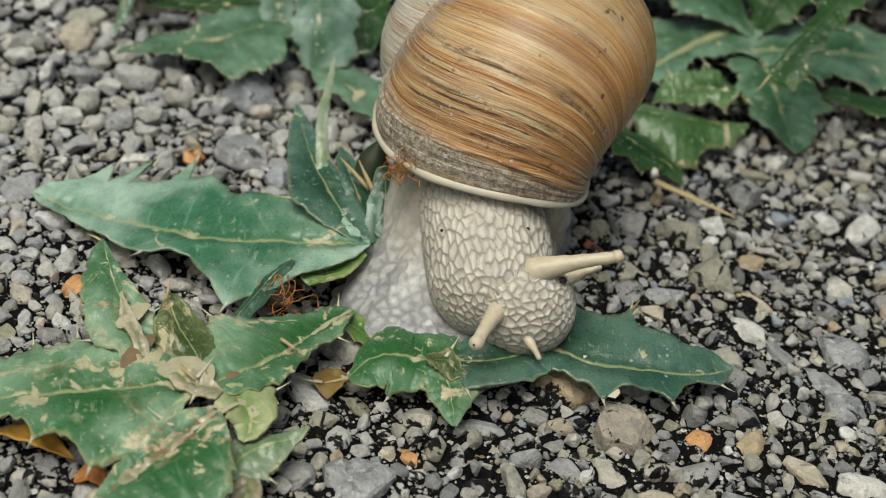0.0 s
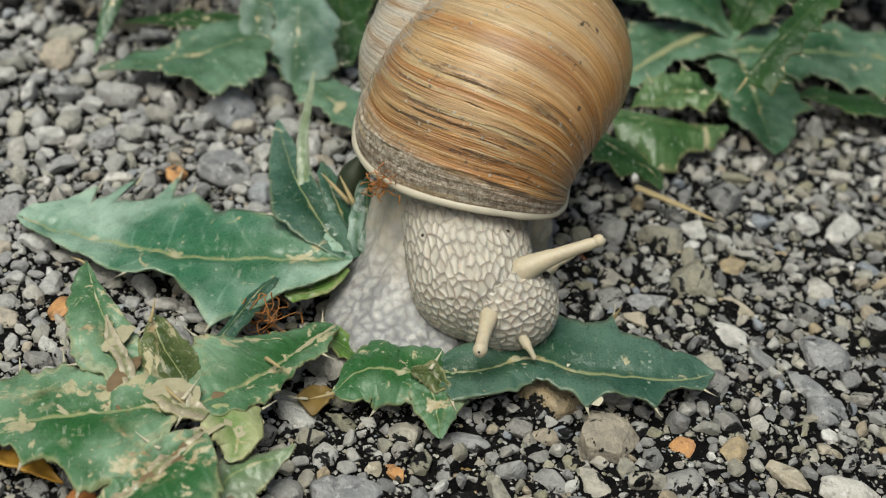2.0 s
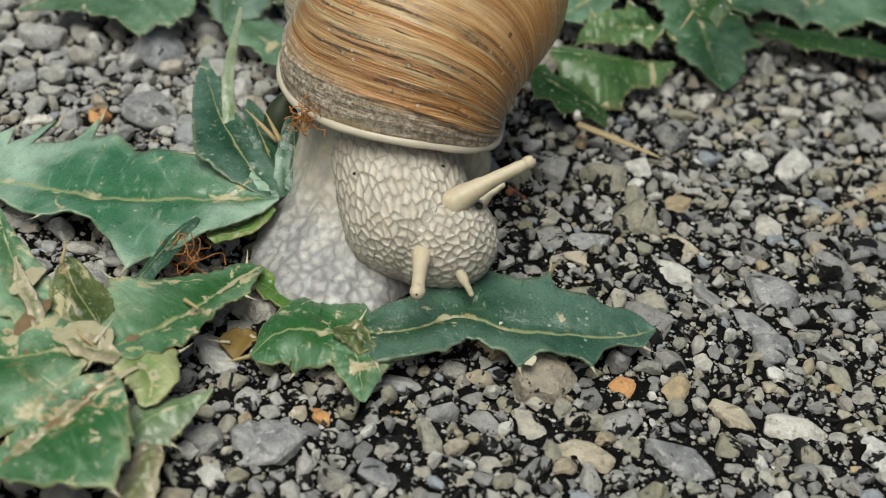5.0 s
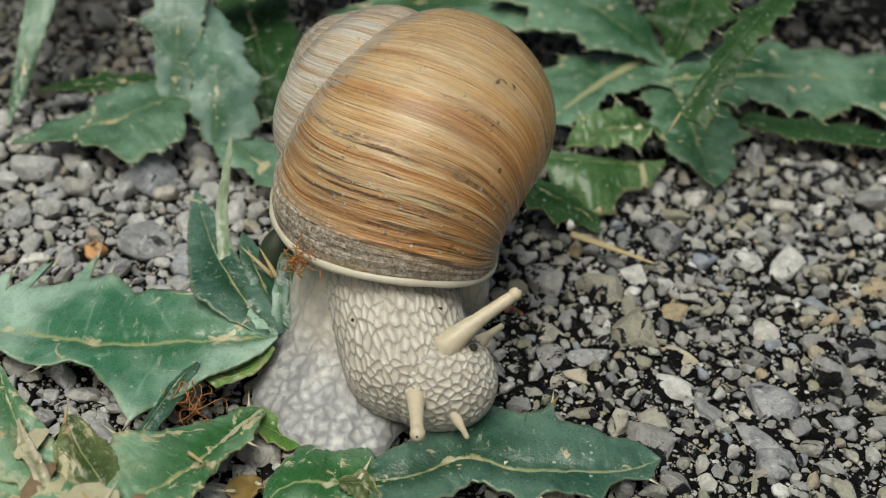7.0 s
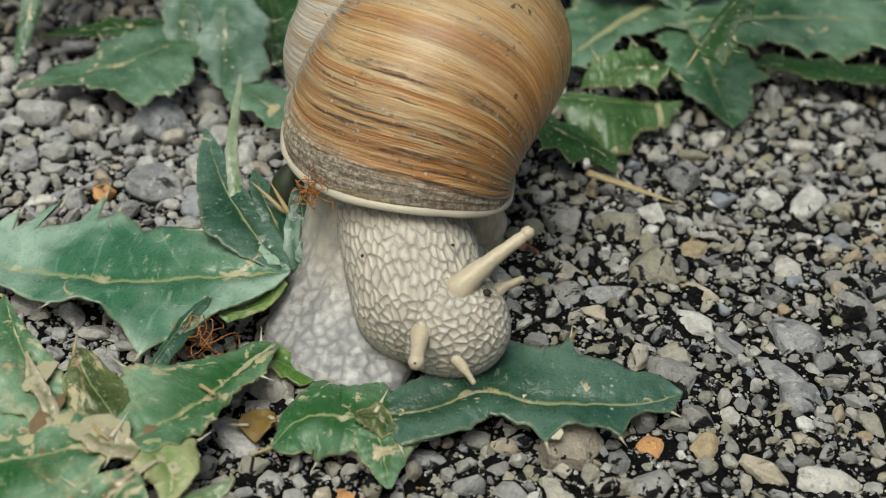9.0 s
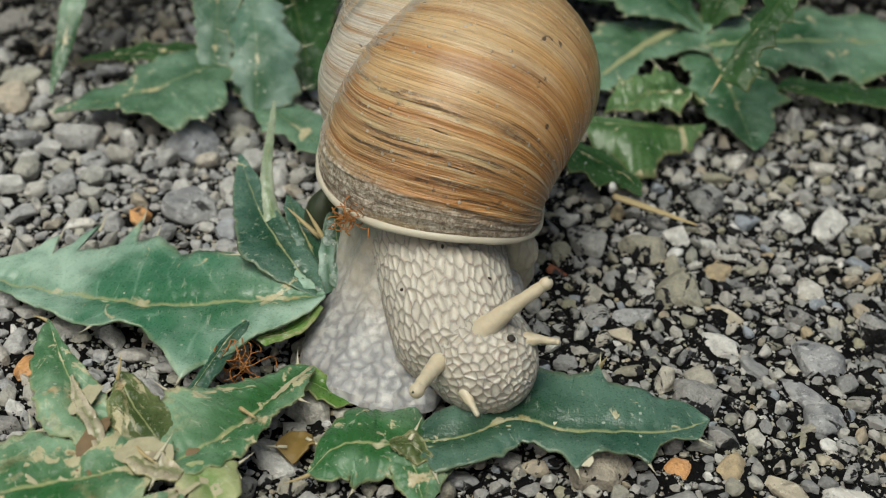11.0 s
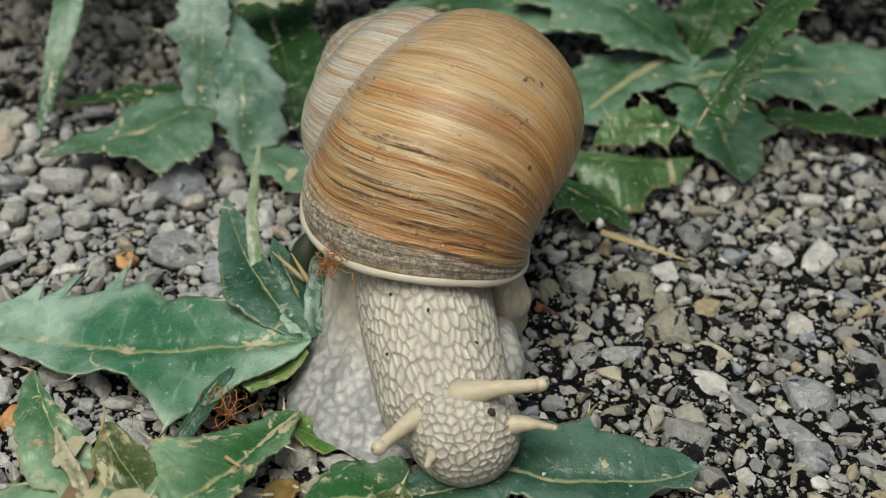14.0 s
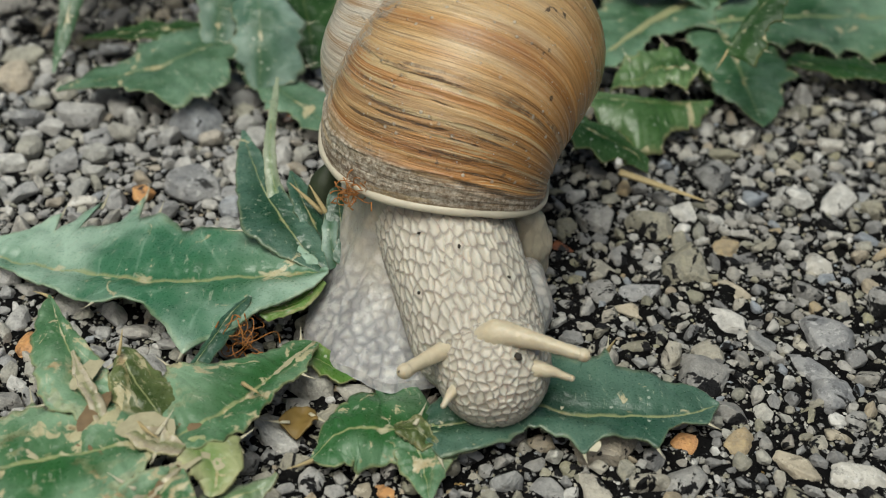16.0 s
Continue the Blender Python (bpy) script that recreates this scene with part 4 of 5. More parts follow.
# ---- thistle leaves ----
def leaf_part(name, rib, left, right, material, parent, droop=0.10, wave=0.8, seed=0, rows=170, cols=19, rib_w=0.28, lobes=0, depth=0.5, valley=0.10, crumple=1.0, frayed=0.0, rib_paint=None, teeth=1.0):
    """A blade along a rib (mm), with half widths left and right at stations of its length; lobes cuts the margin into that many points."""
    c = spline(rib, rows)
    ln = np.r_[0, np.cumsum(np.linalg.norm(np.diff(c, axis=0), axis=1))]
    s = ln / ln[-1]
    tan = np.gradient(c[:, :2], axis=0)
    tan /= np.linalg.norm(tan, axis=1)[:, None] + 1e-12
    side = np.stack([-tan[:, 1], tan[:, 0]], 1)
    tips = [[], []]

    def width(stations, k):
        st = sorted([(0.0, 0.7), *((a, abs(b)) for a, b in stations), (1.0, 0.15)])
        w = np.interp(s, [a for a, _ in st], [b for _, b in st])
        if lobes:
            ph = (s * lobes + 0.37 * k + 0.13 * seed) % 1.0
            saw = np.where(ph < 0.72, (ph / 0.72) ** 1.6, ((1 - ph) / 0.28) ** 0.8)
            w = w * (1 - depth * (1 - saw) * np.clip((1 - s) * 6, 0, 1) * np.clip(s * 8, 0, 1))
            tips[k] = [i for i in range(2, rows - 6) if w[i] > w[i - 1] and w[i] >= w[i + 1] and w[i] > 1.5]
        else:
            vals = [b for _, b in st]
            for q in range(1, len(st) - 1):
                if vals[q] > vals[q - 1] + 0.4 and vals[q] > vals[q + 1] + 0.4 and 0.03 < st[q][0] < 0.97:
                    tips[k].append(int(np.argmin(abs(s - st[q][0]))))
        # fine teeth between the lobes
        t = (ln * 0.33 + 0.4 * k + seed * 0.37) % 1.0
        jag = np.array([noise.noise((x * 0.9, seed * 3.1 + 5 * k, 0)) for x in ln])
        return w + teeth * np.minimum(w, 5) * (0.13 * np.where(t < 0.8, (t / 0.8) ** 2, (1 - t) / 0.2) + 0.10 * jag)

    wl, wr = width(left, 0), width(right, 1)
    verts, uv = [], []
    for i in range(rows):
        for j in range(cols):
            k = 2 * j / (cols - 1) - 1
            k = math.copysign(abs(k) ** 0.85, k)
            w = wl[i] * k if k > 0 else wr[i] * k
            p = c[i].copy()
            p[:2] += side[i] * w
            aw = abs(w)
            p[2] += valley * min(aw, 3.0) - droop * aw * abs(k)
            p[2] += wave * abs(k) ** 1.5 * min(1.0, aw / 3) * noise.noise((ln[i] * 0.16, 1.3 if k > 0 else 7.7, seed))
            p[2] += crumple * 0.40 * noise.noise((p[0] * 0.30, p[1] * 0.30, seed + 7)) + crumple * 0.16 * noise.noise((p[0] * 0.9, p[1] * 0.9, seed + 3))
            verts.append(p * MM)
            uv.append((k, ln[i]))
    blade = link_mesh(name, verts, grid_faces(rows, cols), material, parent, uv=uv)
    sol = blade.modifiers.new("thickness", "SOLIDIFY")
    sol.thickness, sol.offset = 0.35 * MM, -1
    v, f = tube([verts[i * cols + cols // 2] + np.array((0, 0, 0.08 * MM)) for i in range(0, rows, 12)], [rib_w * 1.4 * MM, rib_w * MM, rib_w * 0.4 * MM], 50, 6, 0.6)
    link_mesh("midrib", v, f, rib_paint or RIB, blade)
    # dry curled hem
    if frayed:
        for k, col in ((0, cols - 1), (1, 0)):
            pick = range(4, rows - 2, 2)
            pts = [np.array(verts[i * cols + col]) + MM * 0.25 * np.array(noise.noise_vector((i * 0.4, seed, k))) for i in pick]
            rad = [MM * frayed * max(0.06, 0.2 + 0.8 * noise.noise((i * 0.11, seed + 3, k))) for i in pick]
            v, f = tube(pts, rad, len(pts) * 2, 6)
            link_mesh("hem", v, f, HEM, blade, "dry curled brown hem")
    # prickles on the lobe tips
    for k, sg, col in ((0, 1, cols - 1), (1, -1, 0)):
        for i in tips[k] if frayed <= 0.3 else ():
            e = np.array(verts[i * cols + col]) / MM
            d = np.array((*(side[i] * sg * 0.97 + tan[i] * 0.15), 0.12))
            d /= np.linalg.norm(d)
            v, f = tube([tuple((e - d * 1.8 + (0, 0, 0.1)) * MM), tuple((e - d * 0.1 + (0, 0, 0.1)) * MM), tuple((e + d * 1.2 + (0, 0, 0.2)) * MM), tuple((e + d * 2.7 + (0, 0, 0.5)) * MM)],
                        [t * (0.5 if lobes else 0.75) * MM for t in (0.45, 0.42, 0.16, 0.03)], 8, 6, 0.5)
            link_mesh("spine", v, f, SPINE, blade)
    return blade


def leaf(label, blades, place=(0, 0, 0), name="thistle_leaf"):
    thing = tagged(empty(name), label, "leaf", "thistle leaves")
    for k, (rib, left, right, material, opts) in enumerate(blades):
        leaf_part("blade" if k == 0 else "lobe", rib, left, right, material, thing, **opts)
    return thing


def scar(blade, x, y, r, material, seed, long=1.25, turn=0.0):
    """A dry patch with an uneven outline on a blade, at the height of its surface."""
    vs = [v.co for v in blade.data.vertices]
    near = min(vs, key=lambda c: (c.x - x * MM) ** 2 + (c.y - y * MM) ** 2)
    ring = [Vector((0, 0, 0.22))]
    for j in range(14):
        q = r * (1 + 0.35 * noise.noise((math.cos(j * 0.45) * 2, math.sin(j * 0.45) * 2, seed)))
        px, py = long * q * math.cos(j * 0.449), q * math.sin(j * 0.449)
        ring.append(Vector((px * math.cos(turn) - py * math.sin(turn), px * math.sin(turn) + py * math.cos(turn), 0.05)))
    verts = [near + p * MM for p in ring]
    verts = [Vector((near.x + p.x * MM, near.y + p.y * MM, min(vs, key=lambda c: (c.x - near.x - p.x * MM) ** 2 + (c.y - near.y - p.y * MM) ** 2).z + p.z * MM + 0.08 * MM)) for p in ring]
    return link_mesh("scar", verts, [(0, 1 + j, 1 + (j + 1) % 14) for j in range(14)], material, blade, "dry beige scar")


def fibres(name, label, category, x, y, z, count, length, seed, spread, material):
    """A tangle of thin dry threads."""
    r = np.random.default_rng(seed)
    verts, faces = [], []
    for _ in range(count):
        a = r.uniform(0, 2 * math.pi)
        q = np.array((x, y, z)) + r.normal(size=3) * spread * 0.35
        d = np.array((math.cos(a) * 1.3, math.sin(a) * 0.8, r.uniform(-0.2, 0.5)))
        turn = r.normal(size=3) * 0.9
        pts = [q]
        for _ in range(6):
            d = d + np.cross(turn, d) * 0.55 + r.normal(size=3) * 0.28
            d /= np.linalg.norm(d)
            q = q + d * length * r.uniform(0.12, 0.30)
            pts.append(np.array((q[0], q[1], max(q[2], z - 0.5 * length))))
        v, f = tube([tuple(k * MM for k in p) for p in pts], [0.09 * MM, 0.08 * MM, 0.07 * MM, 0.13 * MM], 24, 5)
        o = len(verts)
        verts.extend(v)
        faces.extend(tuple(o + k for k in t) for t in f)
    return tagged(link_mesh(name, verts, faces, material), label, category)


def crumb(name, label, category, x, y, z, r, material, seed, parent=None, squash=0.8):
    v, f = SHAPES[seed % 24]
    v = np.vstack([v, v * (0.9, 0.9, -0.5)])
    f = f + [tuple(len(v) // 2 + k for k in t[::-1]) for t in f]
    ob = link_mesh(name, v * (r * MM, r * MM, r * squash * 1.6 * MM), f, material, parent)
    ob.location = (x * MM, y * MM, z * MM)
    return tagged(ob, label, category) if parent is None else ob




# ---- motion ----
def motions():
    a = SNAIL_PARTS
    walk(a["neck"], [(t, pose(x * MM, y * MM, z * MM, rx, 0, rz)) for t, x, y, z, rx, rz in NECK_ROWS])
    walk(a["head"], [(t, pose(x * MM, y * MM, z * MM, rx, ry, rz)) for t, x, y, z, rx, ry, rz in HEAD_ROWS])
    walk(a["fold"], [(t, pose(x * MM, y * MM, z * MM)) for t, x, y, z in FOLD_ROWS])
    walk(a["flank"], [(t, pose((x - 0.6) * MM, y * MM, (z - 0.6) * MM, 0, 0, 12)) for t, x, y, z in FLANK_ROWS])
    for key, rows in STALK_ROWS.items():
        walk(a[key], [(t, pose(x * MM, y * MM, z * MM, rx, ry, rz)) for t, x, y, z, rx, ry, rz in rows])
    walk(BUG, [(t, pose(x * MM, y * MM, z * MM, 0, 0, rz)) for t, x, y, z, rz in BUG_ROWS])
    walk(LEAF_UNDER, [(t, pose(x * MM, y * MM, z * MM)) for t, x, y, z in UNDER_ROWS])


# near leaves
LEAF_LONG = leaf("long blue-green thistle leaf with spiny margin on gravel", [
    ([(-20.3, -24.5, 9.5), (-28.7, -26.4, 8.6), (-38.4, -28.7, 7.6), (-46.7, -29.9, 6.5), (-55.8, -29.0, 5.2), (-64.3, -28.1, 4.0), (-73.2, -26.6, 3.0), (-79.6, -24.6, 2.5)],
     [(0.045, 5.0), (0.1, 7.7), (0.169, 9.7), (0.222, 12.7), (0.291, 15.3), (0.333, 18.3), (0.377, 12.8), (0.411, 9.0), (0.445, 6.1), (0.498, 5.7), (0.563, 7.5), (0.655, 6.5), (0.76, 4.5), (0.876, 2.7), (0.938, 1.7)],
     [(0.09, 6.2), (0.158, 8.7), (0.222, 11.1), (0.318, 11.7), (0.386, 12.3), (0.435, 13.1), (0.568, 15.6), (0.616, 14.8), (0.66, 22.3), (0.675, 14.4), (0.715, 12.2), (0.776, 9.9), (0.776, 19.1), (0.834, 8.3), (0.865, 13.1), (0.938, 5.7), (0.985, 2.9)],
     LEAF_BLUE, dict(seed=1, droop=0.02, valley=0.42, wave=1.2, crumple=1.4, rows=260, rib_w=0.22, frayed=0.05, teeth=0.25)),
    ([(-34.6, -48.0, 7.5), (-33.1, -43.1, 9.0), (-31.8, -37.8, 10.0), (-30.2, -33.6, 10.2)],
     [(0.198, 0.7), (0.556, 0.8), (0.855, 0.6)], [(0.045, 1.3), (0.361, 1.4), (0.717, 1.7)], LEAF, dict(seed=50, droop=0.6, wave=0.4, frayed=0.3)),
    ([(-21.0, -26.1, 9.2), (-23.2, -31.3, 8.6), (-28.3, -35.3, 8.4)],
     [(0.172, 0.9), (0.548, 1.1), (0.92, 1.3)], [(0.044, 1.4), (0.462, 1.6), (0.863, 1.1)], LEAF_FRESH, dict(seed=51, droop=0.5, wave=0.4, rib_w=0.12, crumple=0.5)),
    ([(-17.5, -22, 8.5), (-19.5, -18, 11), (-21.5, -13.5, 14.5), (-22.5, -10, 16)], [(0.2, 2.2), (0.5, 2.6), (0.75, 1.8)], [(0.2, 2.0), (0.5, 2.2), (0.75, 1.2)], LEAF, dict(seed=31, droop=0.4)),
    ([(-19, -20, 8.5), (-24, -15, 10), (-27, -9, 12.5), (-27.5, -4, 13)], [(0.2, 2.2), (0.5, 2.2), (0.75, 1.4)], [(0.2, 2.0), (0.5, 2.2), (0.75, 1.2)], LEAF_DARK, dict(seed=32, droop=0.3))])
leaf("upright thistle lobe with a pale thorn-tipped end beside the snail", [
    ([(-21.0, -24.3, 9.2), (-26.9, -19.2, 10.6), (-34.0, -11.5, 12.5), (-39.6, -2.6, 13.6), (-42.8, 3.7, 14.0)],
     [(0.105, 2.9), (0.219, 5.1), (0.367, 6.9), (0.527, 4.8), (0.774, 2.6), (0.898, 1.2)],
     [(0.171, 3.4), (0.409, 3.1), (0.586, 2.4), (0.78, 1.9), (0.922, 1.0)],
     LEAF, dict(seed=2, droop=0.06, wave=0.4, valley=0.25, rib_w=0.12, frayed=0.02, teeth=0.4)),
    ([(-26.1, -18.8, 8.0), (-31.1, -13.3, 11.0), (-34.8, -6.6, 15.0), (-37.0, 0.8, 17.0), (-39.4, 13.4, 19.5)],
     [(0.073, 1.3), (0.218, 1.6), (0.439, 0.9), (0.625, 0.7), (0.867, 0.3)],
     [(0.115, 2.4), (0.439, 0.7), (0.444, 0.9), (0.63, 0.8), (0.867, 0.5)],
     LEAF_PALE, dict(seed=3, droop=0.3, wave=0.6, rib_w=0.15, frayed=0.14)),
    ([(-21.4, -20.2, 7.5), (-24.3, -16.5, 10.5), (-28.2, -11.5, 13.0), (-31.9, -5.1, 13.5)],
     [(0.034, 1.9), (0.266, 2.1), (0.596, 1.7), (0.825, 1.3)],
     [(0.063, 1.6), (0.362, 2.5), (0.656, 2.3), (0.915, 0.9)],
     LEAF, dict(seed=52, droop=0.2, wave=0.6, rib_w=0.12, frayed=0.06)),
    ([(-19.9, -21.1, 8.0), (-21.6, -18.5, 11.5), (-22.6, -14.1, 14.0), (-23.6, -9.8, 15.0)],
     [(0.012, 1.9), (0.345, 1.2), (0.717, 0.9)],
     [(0.012, 0.3), (0.465, 1.1), (0.755, 0.8)],
     LEAF_FROST, dict(seed=53, droop=0.2, wave=0.6, rib_w=0.1, frayed=0.06))])
LEAF_TORN = leaf("tattered thistle leaf with beige withered patches and torn lobes", [
    ([(-32.2, -63.5, 9.0), (-38.2, -66.8, 9.5), (-47.6, -70.7, 8.5), (-58.2, -74.8, 7.0), (-62.6, -76.2, 6.0)],
     [(0.108, 4.2), (0.204, 8.4), (0.295, 12.2), (0.405, 13.3), (0.461, 14.4), (0.516, 10.3), (0.607, 6.7), (0.697, 7.9), (0.753, 4.5), (0.843, 3.8), (0.937, 2.6)],
     [(0.079, 5.0), (0.171, 6.9), (0.405, 7.7), (0.565, 10.9), (0.655, 9.6), (0.759, 10.8), (0.822, 9.5), (0.903, 8.1), (0.983, 5.0)],
     LEAF_DRY, dict(seed=6, crumple=1.6, wave=1.0, valley=0.25, rib_w=0.35, frayed=0.14)),
    ([(-19.2, -37.1, 6.0), (-22.2, -45.6, 7.5), (-25.1, -53.7, 8.5), (-28.6, -59.6, 9.0), (-32.5, -63.7, 9.0)],
     [(0.255, 3.2), (0.412, 2.6), (0.643, 3.9), (0.726, 4.4), (0.85, 4.3), (0.962, 4.0)],
     [(0.048, 2.5), (0.224, 3.9), (0.372, 7.1), (0.475, 10.0), (0.657, 12.7), (0.917, 9.6)],
     LEAF_DRY, dict(seed=4, crumple=1.4, wave=1.0, valley=0.30, rib_w=0.55, frayed=0.14, rib_paint=SCAR)),
    ([(-32.6, -62.5, 9.3), (-36.7, -58.6, 10.0), (-40.9, -54.9, 11.0), (-43.7, -51.1, 12.5)],
     [(0.132, 2.5), (0.411, 3.9), (0.646, 3.5), (0.876, 1.4)],
     [(0.121, 3.5), (0.432, 5.1), (0.762, 3.2), (0.931, 1.7)],
     LEAF_DEAD, dict(seed=37, crumple=1.8, wave=1.2, droop=0.3, rib_w=0.2, frayed=0.25)),
    ([(-40.7, -61.6, 9.0), (-45.2, -58.1, 10.0), (-50.8, -52.7, 11.5), (-56.7, -44.8, 12.5), (-57.7, -43.7, 13.0)],
     [(0.07, 3.6), (0.283, 6.7), (0.528, 5.3), (0.721, 3.9), (0.903, 1.9)],
     [(0.135, 2.3), (0.321, 3.0), (0.572, 2.2), (0.777, 0.9), (0.934, 0.6)],
     LEAF_DRY, dict(seed=5, crumple=1.6, droop=0.15, valley=0.30, rib_w=0.25, frayed=0.16)),
    ([(-41.0, -65.1, 10.2), (-44.2, -60.5, 11.2), (-47.3, -57.4, 12.0), (-49.9, -53.5, 12.4)],
     [(0.109, 0.7), (0.402, 1.0), (0.692, 1.0)],
     [(0.086, 1.0), (0.368, 0.9), (0.655, 1.1)],
     LEAF_WITHER, dict(seed=35, crumple=2.6, wave=1.4, rib_w=0.15, frayed=0.35)),
    ([(-28.7, -69.1, 10.0), (-31.1, -74.2, 9.6), (-33.6, -79.7, 8.6), (-36.7, -85.1, 7.4), (-39.1, -88.4, 6.2)],
     [(0.061, 3.1), (0.255, 8.7), (0.408, 11.6), (0.557, 13.1)],
     [(0.112, 1.8), (0.304, 3.2), (0.563, 2.7), (0.705, 2.7), (0.827, 1.5)],
     LEAF_DRY, dict(seed=48, crumple=1.6, wave=1.2, valley=0.55, rib_w=0.8, rib_paint=SCAR_DARK, frayed=0.16)),
    ([(-29.7, -64.4, 9.8), (-26.3, -65.7, 9.4), (-24.2, -67.9, 8.4), (-24.1, -70.9, 7.4)],
     [(0.154, 2.4), (0.368, 5.2), (0.68, 2.9), (0.882, 1.5)],
     [(0.126, 3.2), (0.631, 3.1), (0.985, 1.0)],
     LEAF_YELLOW, dict(seed=7, crumple=1.6, valley=0.2, rib_w=0.12, frayed=0.18)),
    ([(-24.9, -75.4, 6.0), (-23.0, -71.8, 6.5), (-20.0, -68.9, 7.0), (-17.5, -66.7, 7.5), (-16.6, -65.4, 8.0)],
     [(0.298, 3.5), (0.412, 3.3), (0.625, 2.3), (0.786, 1.5)],
     [(0.012, 3.4), (0.336, 4.6), (0.583, 2.9), (0.741, 1.2)],
     LEAF_PALE, dict(seed=49, crumple=2.0, wave=1.2, droop=0.3, frayed=0.25)),
    ([(-37.7, -64.6, 10.4), (-34.1, -65.2, 10.2), (-29.4, -65.4, 10.2)],
     [(0.119, 1.3), (0.514, 2.3), (0.763, 1.6)],
     [(0.255, 1.9), (0.633, 2.6), (0.985, 2.1)],
     LEAF_WITHER, dict(seed=36, crumple=2.2, wave=1.0, rib_w=0.12, frayed=0.2)),
    ([(-29.1, -69.3, 10.3), (-31.1, -74.0, 10.0), (-32.9, -79.8, 9.0), (-35.8, -83.8, 8.0), (-38.4, -87.4, 6.6)],
     [(0.131, 1.1), (0.398, 0.8), (0.656, 1.4), (0.892, 1.2)],
     [(0.019, 1.0), (0.256, 1.0), (0.554, 1.5), (0.803, 1.2)],
     LEAF_WITHER, dict(seed=60, crumple=2.4, wave=1.2, rib_w=0.3, rib_paint=SCAR_DARK, frayed=0.2)),
    ([(-21.6, -74.4, 6.2), (-20.6, -79.1, 5.4), (-21.3, -84.1, 4.4), (-22.8, -87.6, 3.4)],
     [(0.148, 1.6), (0.372, 1.6), (0.652, 3.2), (0.889, 2.3)],
     [(0.106, 1.8), (0.498, 2.6), (0.791, 2.2), (0.985, 1.9)],
     LEAF_WITHER, dict(seed=61, crumple=2.8, wave=1.6, rib_w=0.25, rib_paint=SCAR_DARK, frayed=0.3)),
    ([(-38.4, -84.2, 6.0), (-38.6, -87.9, 5.0), (-37.1, -90.5, 4.0), (-33.8, -91.3, 3.0)],
     [(0.148, 1.6), (0.495, 1.5), (0.876, 1.5)],
     [(0.132, 1.7), (0.371, 1.7), (0.659, 1.8)],
     LEAF_WITHER, dict(seed=62, crumple=2.8, wave=1.6, rib_w=0.25, rib_paint=SCAR_DARK, frayed=0.3)),
    ([(-22.6, -40.2, 6.4), (-19.2, -38.7, 4.6), (-15.4, -38.7, 3.0), (-12.0, -39.0, 2.2)],
     [(0.231, 3.0), (0.405, 2.5), (0.772, 1.8)],
     [(0.105, 2.7), (0.512, 2.4), (0.83, 2.5)],
     LEAF_FRESH, dict(seed=63, crumple=1.2, wave=0.8, valley=0.3, rib_w=0.4, frayed=0.08))])
LEAF_UNDER = leaf("green thistle leaf with torn brown base under the snail", [
    ([(-2.7, -38.8, 3.3), (4.7, -36.4, 3.8), (11.2, -31.3, 3.8), (19.7, -31.5, 3.8), (30.0, -29.5, 3.8), (35.2, -27.4, 3.3), (39.9, -23.2, 2.8)],
     [(0.08, 5.2), (0.27, 6.1), (0.344, 8.3), (0.361, 10.9), (0.475, 11.2), (0.606, 12.2), (0.64, 14.5), (0.653, 10.1), (0.794, 8.3), (0.931, 5.5), (0.98, 2.7)],
     [(0.065, 6.8), (0.134, 5.7), (0.355, 5.2), (0.426, 4.6), (0.508, 5.2), (0.539, 7.9), (0.593, 5.0), (0.667, 4.5), (0.721, 4.8), (0.747, 6.2), (0.79, 2.6), (0.837, 1.4), (0.906, 2.7)],
     LEAF, dict(seed=8, droop=0.04, wave=1.0, valley=0.30, rib_w=0.22, rib_paint=RIB_PALE, frayed=0.05, teeth=0.5)),
    ([(0.6, -37.7, 3.5), (-6.6, -41.2, 4.0), (-10.9, -41.9, 4.5), (-13.7, -44.1, 4.0), (-15.8, -48.0, 3.0)],
     [(0.235, 6.2), (0.39, 4.3), (0.519, 6.5), (0.956, 3.6), (0.985, 1.9)],
     [(0.047, 12.6), (0.45, 11.6), (0.596, 8.4), (0.604, 6.2), (0.718, 3.4), (0.858, 1.0)],
     LEAF_DRY, dict(seed=38, crumple=1.8, wave=1.4, droop=0.30, rib_w=0.3, frayed=0.12)),
    ([(-3.9, -39.6, 4.1), (-1.2, -43.9, 3.6), (0.5, -47.7, 3.0), (1.8, -51.2, 2.4)],
     [(0.278, 4.7), (0.488, 4.8), (0.662, 2.7), (0.871, 1.1)],
     [(0.095, 3.0), (0.464, 3.3), (0.667, 2.3), (0.888, 1.0)],
     LEAF_DRY, dict(seed=40, crumple=1.8, wave=1.4, droop=0.2, rib_w=0.2, frayed=0.25)),
    ([(-5.3, -41.5, 4.7), (-2.4, -40.7, 4.8), (1.0, -41.9, 4.4)],
     [(0.194, 1.4), (0.45, 2.1)],
     [(0.189, 1.8), (0.839, 2.2)],
     LEAF_DEAD, dict(crumple=3.0, seed=39, wave=1.6, rib_w=0.15, frayed=0.3))])
